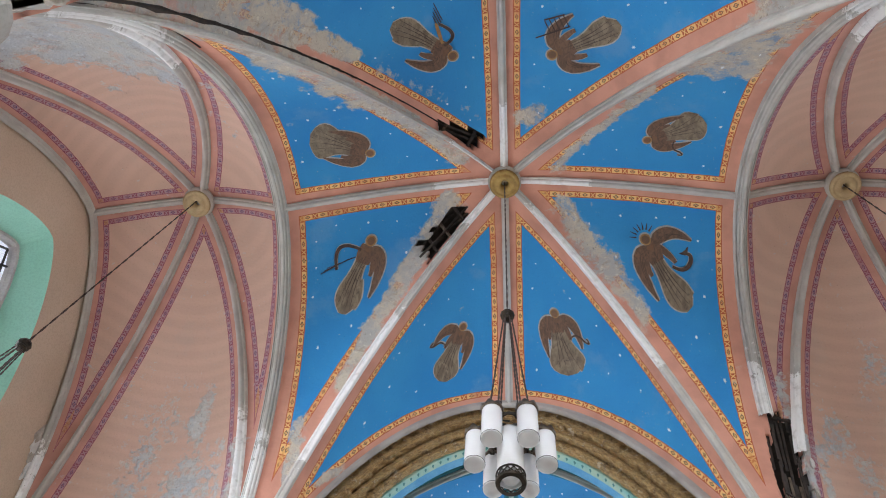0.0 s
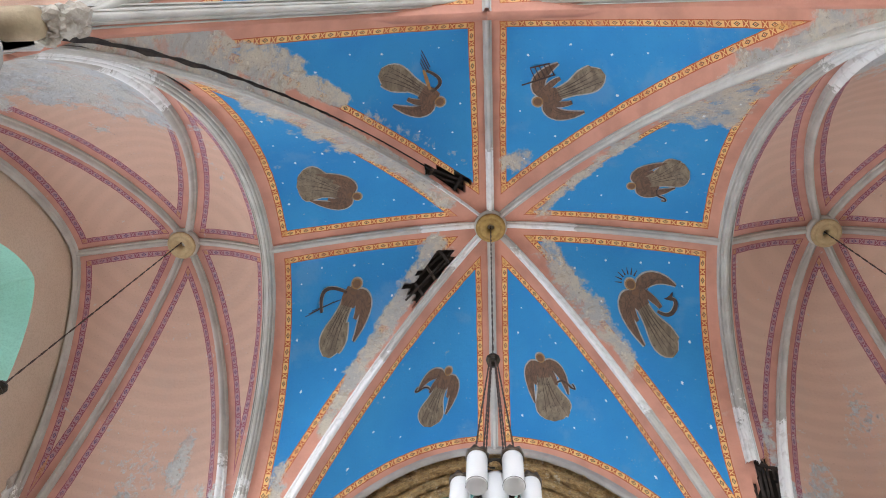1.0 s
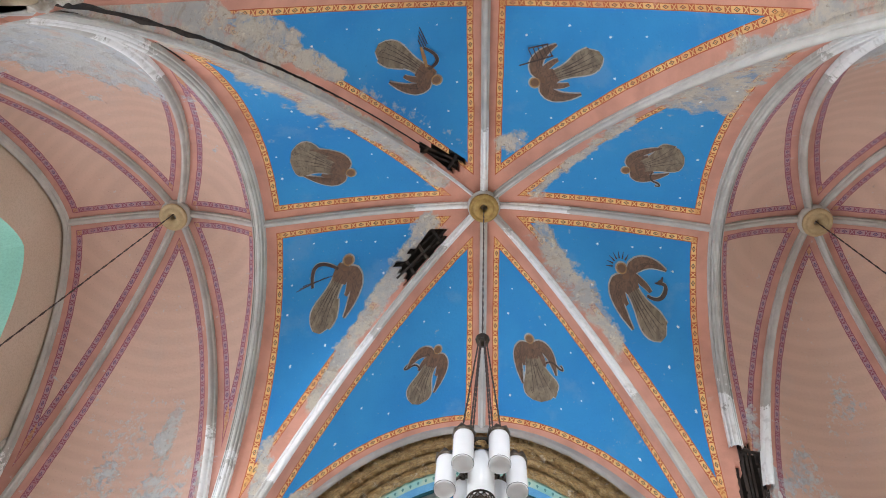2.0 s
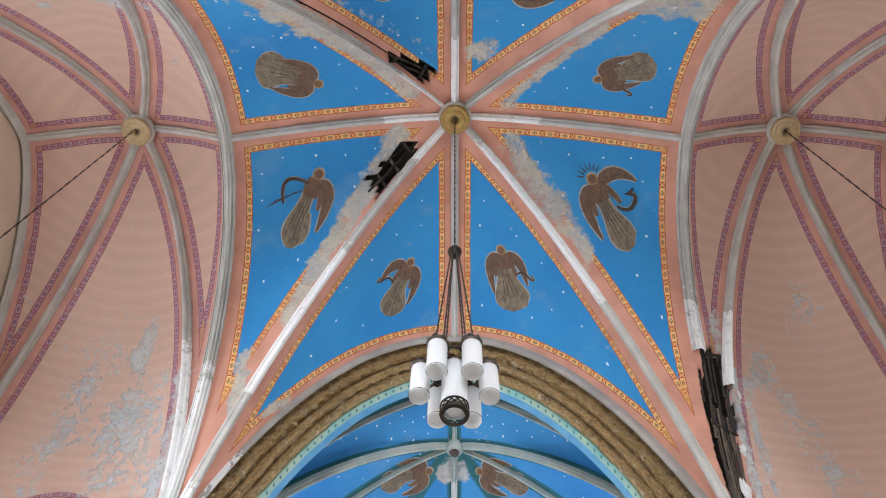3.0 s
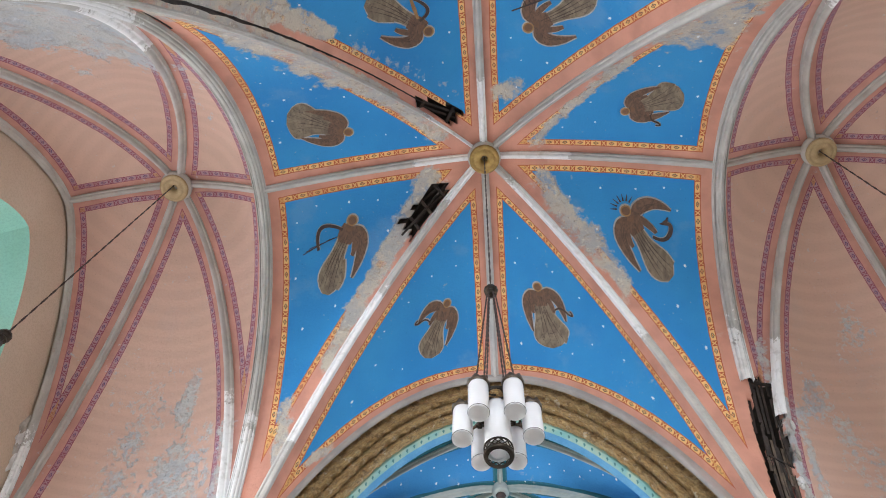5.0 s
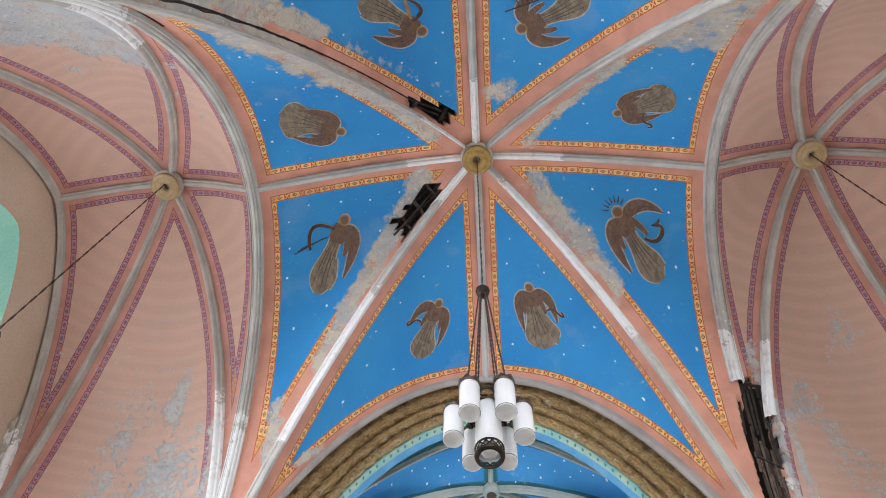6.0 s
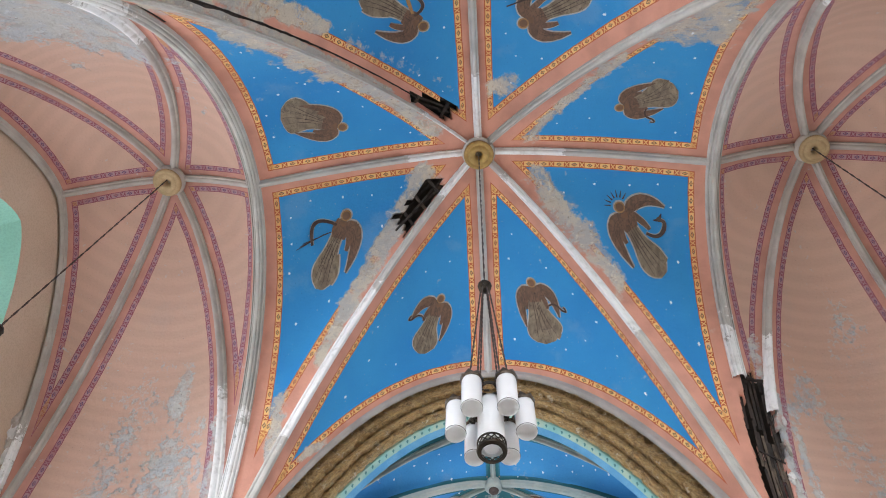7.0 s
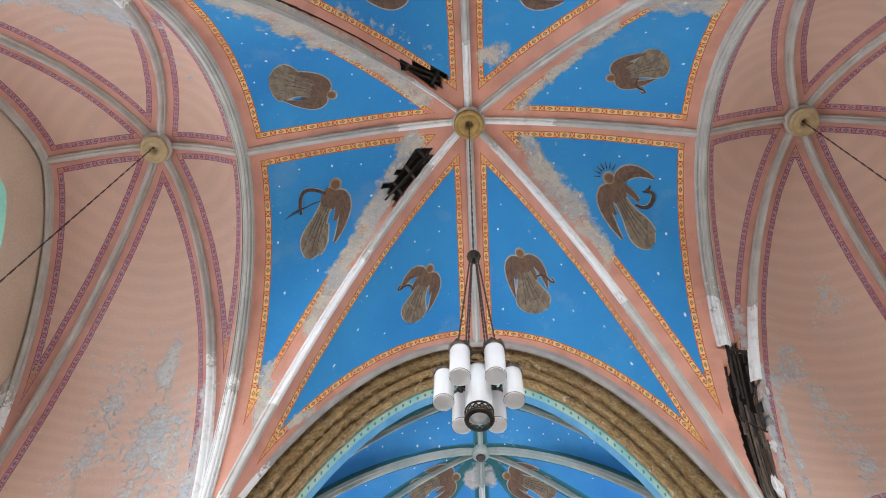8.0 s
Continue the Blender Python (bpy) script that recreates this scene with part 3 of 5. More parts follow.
def aisle_wall(kx, name, number):
    """Outer wall with a pointed window in each bay, deep splayed reveals, stone frame and leaded panes."""
    wall = thing(name, (kx * X1, 0, 0), label="cream plastered outer wall with tall pointed windows", category="wall", kind="structure")
    outer = window_outline(WIN_HALF, WIN_SPRING, WIN_TOP, 0.08)
    inner = window_outline(WIN_HALF * 0.70, WIN_SPRING, 0.787, 0.10)
    # only the north window at YC is known; the others let in added light
    for b, yc in enumerate((YC, YC - 2 * L, YC - 4 * L)):
        # face: from the opening out to the bay's rectangle
        verts, faces = [], []
        n = len(outer)
        for y, z in outer:
            verts.append(pt(kx * XW, yc + y, z))
        for i, (y, z) in enumerate(outer):
            # push out to the rectangle along the way from a middle point
            my, mz = 0.0, 0.45
            ex, ez = y - my, z - mz
            k = min(L / abs(ex) if abs(ex) > 1e-6 else 99, ((1.13 - mz) / ez) if ez > 0 else ((mz + EYE / U) / -ez) if ez < 0 else 99)
            verts.append(pt(kx * XW, yc + my + ex * k, mz + ez * k))
        corner = {}
        for cy, cz in ((L, 1.13), (-L, 1.13), (L, -EYE / U), (-L, -EYE / U)):
            corner[(cy > 0, cz > 0)] = len(verts)
            verts.append(pt(kx * XW, yc + cy, cz))
        for i in range(n - 1):
            a, b2 = verts[n + i], verts[n + i + 1]
            q = [i, i + 1, n + i + 1, n + i]
            if abs(a.y - b2.y) > 1e-4 and abs(a.z - b2.z) > 1e-4:
                q = [i, i + 1, n + i + 1, corner[((a.y + b2.y) / 2 > yc * U, (a.z + b2.z) / 2 > 0.4 * U)], n + i]
            faces.append(q if kx < 0 else q[::-1])
        faces.append([0, n, corner[(True, False)], corner[(False, False)], 2 * n - 1, n - 1] if kx > 0 else [n - 1, 2 * n - 1, corner[(False, False)], corner[(True, False)], n, 0])
        face = mesh_ob("wall_face", verts, faces, CREAM, wall, smooth=False)
        # splayed reveal
        verts = [pt(kx * XW, yc + y, z) for y, z in outer] + [pt(kx * (XW + 0.032), yc + y, z) for y, z in inner]
        faces = [(i, i + 1, n + i + 1, n + i) for i in range(n - 1)] + [(n - 1, 0, n, 2 * n - 1)]
        mesh_ob("window_reveal", verts, faces, GREEN, wall, "sea green painted splayed reveal", smooth=False)
        # frame, mullion, leads, glass
        prof = [(-0.09, 0.0), (-0.09, 0.05), (-0.04, 0.08), (0.04, 0.08), (0.09, 0.05), (0.09, 0.0)]
        x = kx * (XW + 0.036)
        win = thing("window_%d" % (number + b), pt(x, yc, 0.1), label="tall pointed leaded window in a grey stone frame", category="window", kind="structure")
        sweep("window_frame", [pt(x, yc + y, z) for y, z in inner], prof, WHITE_FRAME, win, (1, 0, 0), out=pt(x, yc, 0.45))
        bm = bmesh.new()
        for my in (-0.04, 0.04):
            board(bm, pt(x, yc + my, 0.1), pt(x, yc + my, 0.66), 0.12, 0.14, (0, 1, 0))
        part("mullion", bm, WHITE_FRAME, win)
        bm = bmesh.new()
        for k in range(-16, 30):
            for d in (-1, 1):
                za, zb = 0.1 + k * 0.035, 0.1 + k * 0.035 + 0.3
                ya, yb = -0.115 * d, 0.115 * d
                seg = [(ya + (yb - ya) * t / 24, za + (zb - za) * t / 24) for t in range(25)]
                ok = [(y, z) for y, z in seg if 0.1 < z < WIN_SPRING + (0.787 - WIN_SPRING) * bow(abs(y) / (WIN_HALF * 0.7), 1.45, 0.62)]
                if len(ok) > 2:
                    board(bm, pt(x, yc + ok[0][0], ok[0][1]), pt(x, yc + ok[-1][0], ok[-1][1]), 0.03, 0.02, (0, 1, 0))
        part("lead", bm, LEAD, win)
        gl = [pt(x + kx * 0.002, yc + y, z) for y, z in inner]
        pane = mesh_ob("pane", gl, [list(range(n))], GLASS, win, smooth=False)
        pane.visible_shadow = False
    # wall bodies behind the face, outside the openings
    bm = bmesh.new()
    block(bm, (kx * (X1 + 0.02), Y0, 0.0), (kx * (X1 + 0.5), Y0 + 3.4, 15.2))
    block(bm, (kx * (X1 + 0.02), YF * U - 0.02, 0.0), (kx * (X1 + 0.5), Y1, 15.2))
    part("wall_body", bm, CREAM, wall)


aisle_wall(-1, "wall_north", 1)
aisle_wall(1, "wall_south", 4)

# out-of-view end wall, opened only to hold the added lamp
bm = bmesh.new()
for k in (-1, 1):
    block(bm, (min(k * 2.6, k * (X1 + 0.5)), Y0 - 0.5, 0), (max(k * 2.6, k * (X1 + 0.5)), Y0, 15.2))
block(bm, (-2.6, Y0 - 0.5, 0), (2.6, Y0, 3.0))
block(bm, (-2.6, Y0 - 0.5, 12.0), (2.6, Y0, 15.2))
part("wall_west", bm, CREAM, None)
tagged(bpy.data.objects["wall_west"], "unseen cream end wall with an opening for the added lamp", "wall", kind="structure")

# wall closing each aisle below its transverse arch, and the apse walls
for kx, nm in ((-1, "wall_northeast"), (1, "wall_southeast")):
    verts, faces = [], []
    n = 48
    for i in range(n + 1):
        x = W + (XW - W) * i / n
        z = aisle_height(x, YF - 1e-5)
        verts += [pt(kx * x, YF, z - 0.004), Vector((kx * x * U, YF * U, 0)), Vector((kx * x * U, YF * U + 0.5, 0)), pt(kx * x, YF + 0.5 / U, z - 0.004)]
    for i in range(n):
        a = 4 * i
        faces += [(a, a + 1, a + 5, a + 4), (a + 3, a + 7, a + 6, a + 2), (a, a + 4, a + 7, a + 3)]
    ob = mesh_ob(nm, verts, faces, CREAM, smooth=False)
    tagged(ob, "cream plastered wall closing the aisle under its arch", "wall", kind="structure")

# piers under the springing
def pier(x, y, nm="pier"):
    p = thing(nm, (x * U, y * U, 0), label="clustered stone pier with a moulded capital", category="pier", group="piers of the nave", kind="structure")
    top = ZS * U + EYE
    part("shaft", lathe([(0.0, 0.0), (0.55, 0.0), (0.55, 0.25), (0.46, 0.4), (0.26, 0.45), (0.26, top - 0.6)], (x * U, y * U, 0), 16), STONE, p)
    part("capital", lathe([(0.24, top - 0.6), (0.28, top - 0.55), (0.25, top - 0.5), (0.28, top - 0.25), (0.30, top - 0.15), (0.30, top - 0.1), (0.0, top - 0.1)], (x * U, y * U, 0), 16), STONE, p)
    for i in range(4):
        a = math.pi / 4 + i * math.pi / 2
        part("colonnette", lathe([(0.08, 0.4), (0.08, top - 0.5)], (x * U + 0.24 * math.cos(a), y * U + 0.24 * math.sin(a), 0), 10), STONE, p)


for kx in (-1, 1):
    for y in (YF, YB, YB - 2 * L):
        pier(kx * W, y)

# ---------------- vaults ----------------
NAVE_WEAR = [
    # along the cracked rib, both sides
    (-0.262, 0.020, -0.232, 0.043, 0.014, 1.1, "end"), (-0.232, 0.043, -0.2021, 0.0709, 0.016, 1.1, "end"), (-0.2021, 0.0709, -0.169, 0.1002, 0.013, 1.05, "end"),
    (-0.150, 0.1214, -0.032, 0.2084, 0.011, 0.30, "end"), (-0.2562, 0.0525, -0.2345, 0.0984, 0.018, 1.1), (-0.2345, 0.0924, -0.1769, 0.1423, 0.026, 1.1, "side"), (-0.215, 0.088, -0.14, 0.163, 0.013, 1.1, "side"),
    (-0.1769, 0.1453, -0.1213, 0.1963, 0.017, 1.05, "side"), (-0.1223, 0.2014, -0.0613, 0.2645, 0.010, 0.8, "side"), (-0.30, 0.02, -0.27, 0.035, 0.03, 1.1),
    (-0.281, 0.027, -0.165, 0.143, 0.0085, 1.15, "end"), (-0.155, 0.150, -0.105, 0.200, 0.004, 0.8, "end"),
    # the far corner opposite
    (0.2103, 0.1164, 0.2546, 0.0955, 0.028, 0.92, "side"), (0.2421, 0.0837, 0.2773, 0.0308, 0.020, 1.05), (0.20, 0.125, 0.262, 0.125, 0.018, 0.9, "side"), (0.0733, 0.2838, 0.1714, 0.1635, 0.010, 0.75, "side"),
    (0.0184, 0.215, 0.0486, 0.203, 0.012, 0.75, "end"),
    # towards the chancel
    (-0.0772, 0.3296, -0.1067, 0.3698, 0.018, 1.0, "side"), (-0.1149, 0.3823, -0.1822, 0.4627, 0.0135, 0.95, "side"), (-0.1822, 0.4627, -0.2166, 0.5046, 0.009, 0.85, "side"),
    (-0.2586, 0.5408, -0.2589, 0.5578, 0.010, 0.8, "side"), (-0.228, 0.584, -0.214, 0.590, 0.005, 0.7, "end"), (0.0833, 0.3355, 0.1014, 0.3705, 0.012, 0.9, "side"),
    (0.1014, 0.3705, 0.1571, 0.4307, 0.016, 0.85, "side"), (0.1571, 0.4307, 0.1793, 0.454, 0.011, 0.78, "side")]
NAVE_HOLES = [(0.300, 0.536, 0.293, 0.602, 0.0065), (-0.055, 0.347, -0.114, 0.395, 0.0160), (-0.033, 0.2475, -0.088, 0.2145, 0.0115)]
nave = thing("ceiling_nave", pt(0, YC, 1), label="blue painted star vault with pink margins, peeling plaster and grey ribs", category="vault", kind="structure")
# run (0.8, 1) at (-1, 1): the light on that foot, put in as white
nave_bay(YC, nave, NAVE_WEAR, NAVE_HOLES, {(-1, 1): [(0.0, 0.12), (0.33, 0.64), (0.8, 1)], (1, 1): [(0.08, 0.45), (0.85, 1)], (-1, -1): [(0.0, 0.16)], (1, -1): [(0.84, 1)],
                                           (-1, 0): [(0.05, 0.32)], (1, 0): [(0.05, 0.4)], (0, -1): [(0.05, 0.38)]})
nave2 = thing("ceiling_nave_west", pt(0, YC - 2 * L, 1), label="blue painted vault of the next bay", category="vault", kind="structure")
nave_bay(YC - 2 * L, nave2, (), (), {})
for kx, nm, wear, holes, bare_lit_runs in (
        (-1, "ceiling_north_aisle", [(-0.50, 0.03, -0.385, 0.078, 0.045, 1.2), (-0.394, 0.525, -0.40, 0.545, 0.012, 0.8), (-0.44, 0.54, -0.47, 0.585, 0.028, 0.42), (-0.355, 0.575, -0.40, 0.59, 0.025, 0.55), (-0.33, 0.55, -0.325, 0.59, 0.012, 0.7)],
         (), {(-1, 1): [(0.5, 1)], (-1, -1): [(0.5, 0.75)], (1, 1): [(0.9, 1)]}),
        (1, "ceiling_south_aisle", [(0.338, 0.532, 0.322, 0.592, 0.006, 0.85), (0.352, 0.545, 0.345, 0.59, 0.007, 0.55), (0.328, 0.505, 0.327, 0.523, 0.006, 0.8), (0.37, 0.543, 0.385, 0.55, 0.014, 0.5), (0.451, 0.49, 0.46, 0.51, 0.018, 0.42), (0.40, 0.574, 0.42, 0.585, 0.02, 0.42), (0.37, 0.06, 0.42, 0.05, 0.03, 0.8)],
         [(0.3175, 0.5235, 0.310, 0.562, 0.0165), (0.310, 0.562, 0.301, 0.600, 0.010)], {"cut": 0.81, (-1, 1): [(0.72, 1)], (-1, -1): [(0.5, 0.95)]})):
    vault = thing(nm, pt(kx * BX[kx], YC, 0.95), label="salmon pink painted aisle vault with mauve borders and grey ribs", category="vault", kind="structure")
    aisle_bay(kx, YC, vault, wear, holes, bare_lit_runs)
    vault2 = thing(nm + "_west", pt(kx * BX[kx], YC - 2 * L, 0.95), label="salmon pink painted aisle vault of the next bay", category="vault", kind="structure")
    aisle_bay(kx, YC - 2 * L, vault2, (), (), {})

# arches between the vaults
ARCH = [(0.115, -0.06), (0.115, 0.05), (0.100, 0.06), (0.090, 0.035), (0.080, 0.035), (0.074, 0.075), (0.062, 0.10), (0.050, 0.105), (0.042, 0.092), (0.036, 0.095), (0.030, 0.12), (0.016, 0.138), (0.0, 0.142)]
ARCH = [(b * 0.82, n * 0.85 if n < 0.05 else 0.02 + n * 0.65) for b, n in ARCH]
ARCH = ARCH + [(-b, n) for b, n in ARCH[-2::-1]]
arcade = []
for kx in (-1, 1):
    for b, yc in enumerate((YC, YC - 2 * L)):
        a = thing("arcade_arch", pt(kx * W, yc, 0.9), label="pointed grey moulded arch between nave and aisle", category="arch", group="arcade arches", kind="structure")
        # north run (0.76, 1) also paints the light on the springing white
        bare_lit = () if b else ((0.06, 0.19), (0.76, 1)) if kx < 0 else ((0.0, 0.28), (0.92, 1))
        arc = both(lambda k, s: (kx * W, yc + k * L * s, side_arch(s)))
        if kx > 0 and not b:            # the foot of this one has fallen away
            arc = [p for p in arc if p.y < (YC + 0.742 * L) * U]
        sweep("moulding", arc, ARCH, RIB, a, (1, 0, 0), bare_lit)
for y in (YB,):
    a = thing("transverse_arch", pt(0, y, 0.9), label="pointed grey moulded arch across the nave", category="arch", kind="structure")
    sweep("moulding", both(lambda k, s: (k * W * s, y - 0.013, back_arch(s) + 0.006)), [(b * 1.1, n) for b, n in ARCH], RIB, a, (0, 1, 0))
for kx in (-1, 1):
    a = thing("wall_rib", pt(kx * XW, YC, 0.9), label="slim grey rib along the outer wall", category="rib", group="wall ribs", kind="structure")
    sweep("moulding", both(lambda k, s: (kx * (XW - 0.004), YC + k * L * s, wall_arch(s))), rib_profile(0.10, 0.08), AISLE_RIB, a, (1, 0, 0), ((0.78, 0.84),) if kx < 0 else ())

# ---------------- chancel arch and apse ----------------
chancel = thing("chancel_arch", pt(0, YF, 0.89), label="deep pointed chancel arch with worn gilded carving", category="arch", kind="structure")
path = both(lambda k, s: (k * W * s - 0.004, YF, front_arch(s)), 200)
sweep("outer_roll", path, [(-0.05, -0.10), (-0.08, 0.02), (-0.075, 0.05), (-0.04, 0.07), (0.0, 0.065), (0.02, 0.05)], GREY_ROLL, chancel, (0, 1, 0), ((0.13, 0.19),), "grey outer moulding")


def rolls(n0, b0, n1, b1, count, swell):
    """Round mouldings side by side between two corners of the section."""
    out = []
    for c in range(count):
        for i in range(7):
            t = (c + i / 6) / count
            bulge = swell * math.sin(math.pi * i / 6) * (1.3 if c == 1 else 0.9)
            out.append((b0 + (b1 - b0) * t - bulge * 0.75, n0 + (n1 - n0) * t + bulge * 0.65))
    return out


sweep("gilded_moulding", path, [(0.02, 0.05), (0.04, -0.10), (0.10, -0.10), (0.115, 0.06)] + rolls(0.08, 0.11, 0.38, 0.47, 3, 0.10) + [(0.505, 0.355)], GOLD, chancel, (0, 1, 0), (), "worn gilded carved rolls", rough=0.045)
sweep("teal_band", path, [(0.50, 0.345), (0.507, 0.39), (0.54, 0.40), (0.63, 0.405)], TEAL, chancel, (0, 1, 0), (), "teal stencilled band")
sweep("blue_soffit", path, [(0.63, 0.405), (0.78, 0.41), (0.78, 0.29)], PALE_BLUE, chancel, (0, 1, 0), (), "pale blue painted soffit")
part("wall_east", block(bmesh.new(), (-W * U - 0.2, YF * U + 0.2, 0.869 * U + EYE + 0.05), (W * U + 0.2, YF * U + 0.6, 15.2)), CREAM, None)
tagged(bpy.data.objects["wall_east"], "plastered wall over the chancel arch", "wall", kind="structure")

AB = (0.0, 0.757, 0.82)
AZ = 0.52
AFY = YF + 0.078
APSE = [(-0.315, 0.715), (-0.33, 0.87), (-0.2, 1.02), (0.0, 1.08), (0.2, 1.02), (0.33, 0.87), (0.315, 0.715)]
apse = thing("ceiling_apse", pt(*AB), label="blue star-painted apse vault with green-grey ribs", category="vault", kind="structure")


def apse_rib(s):
    return AZ + (AB[2] - AZ) * bow(s, 1.55, 0.6)


APSE_WEB = painted_web("painted_apse_blue", (0.025, 0.20, 0.50), (0.045, 0.27, 0.56), (0.02, 0.13, 0.15), (0.03, 0.18, 0.24), (0.02, 0.12, 0.16), (0.02, 0.11, 0.18),
                       0.03, (0.42, 0.42, 0.42), (0.5, 0.48, 0.45), (0.34, 0.30, 0.27))
for i, (ax, ay) in enumerate(APSE):
    if i in (2, 3, 4):
        continue
    sweep("rib", line(lambda s: (AB[0] + (ax - AB[0]) * s, AB[1] + (ay - AB[1]) * s, apse_rib(s))), rib_profile(0.085, 0.09), TEAL_RIB, apse, Vector((-(ay - AB[1]), ax, 0)))
sweep("rib", line(lambda s: (0, AB[1] + (1.08 - AB[1]) * s, apse_rib(s))), rib_profile(0.11, 0.10), TEAL_RIB, apse, (1, 0, 0), [(0.12, 0.4)])
sweep("rib", [pt(0, AB[1] + (AFY - AB[1]) * s, AB[2] + 0.03 * s) for s in (0, 0.25, 0.5, 0.75, 1)], rib_profile(0.09, 0.09), TEAL_RIB, apse, (1, 0, 0))
for i in range(len(APSE) - 1):
    (ax, ay), (bx, by) = APSE[i], APSE[i + 1]

    def cell(s, v):
        x, y = ax + (bx - ax) * v, ay + (by - ay) * v
        return AB[0] + (x - AB[0]) * s, AB[1] + (y - AB[1]) * s, apse_rib(s) + 0.16 * v * (1 - v) * s * s

    web(cell, (line(lambda s: cell(s, 0)), line(lambda s: cell(s, 1))), APSE_WEB, apse, [(-0.012, 0.80, 0.012, 0.80, 0.017, 1.0)], (), 40, 24, starts=(0.10, 0.10, 0.1))
for k in (-1, 1):
    def cell(s, v):
        ex, ey = k * 0.315, 0.715
        x, y = ex * s * v, AB[1] + ((AFY - AB[1]) * (1 - v) + (ey - AB[1]) * v) * s
        return x, y, apse_rib(s) + (AB[2] + 0.03 * s - apse_rib(s)) * bow(v, 1.5, 0.55)

    web(cell, (line(lambda s: cell(s, 0)), line(lambda s: cell(s, 1)), line(lambda s: cell(1, s))), APSE_WEB, apse, (), (), 40, 30, starts=(0.09, 0.10, 0.09))
    sweep("rib", line(lambda s: cell(1, s)), rib_profile(0.085, 0.09), TEAL_RIB, apse, Vector((0.1, 1, 0)))
part("boss", lathe([(0.0, -0.17), (0.07, -0.17), (0.085, -0.15), (0.13, -0.14), (0.15, -0.11), (0.15, -0.06), (0.12, 0.1)], pt(*AB), 24), TEAL_RIB, apse, "carved grey boss", True)
part("boss_rosette", lathe([(0.0, -0.20), (0.05, -0.21), (0.08, -0.195), (0.09, -0.17), (0.06, -0.16)], pt(*AB), 12), CABLE, apse, "dark carved rosette")
# apse walls, two unseen facets left open for the added lamps
bm = bmesh.new()
pts = [(-W, YF + 0.06)] + APSE + [(W, YF + 0.06)]
for i, ((ax, ay), (bx, by)) in enumerate(zip(pts, pts[1:])):
    for lo, hi in ((0.0, 2.6), (7.3, 0.62 * U + EYE)) if i in (2, 5) else ((0.0, 0.62 * U + EYE),):
        bm.faces.new([bm.verts.new((x * U, y * U, z)) for x, y, z in ((ax, ay, lo), (bx, by, lo), (bx, by, hi), (ax, ay, hi))])
part("wall_apse", bm, CREAM, None)
tagged(bpy.data.objects["wall_apse"], "cream plastered wall round the apse", "wall", kind="structure")


# ---------------- painted figures, as plain robed shapes ----------------
def bezier(a, b, c, n=8):
    return [tuple((1 - t) ** 2 * p + 2 * t * (1 - t) * q + t * t * r for p, q, r in zip(a, b, c)) for t in [i / n for i in range(n + 1)]]


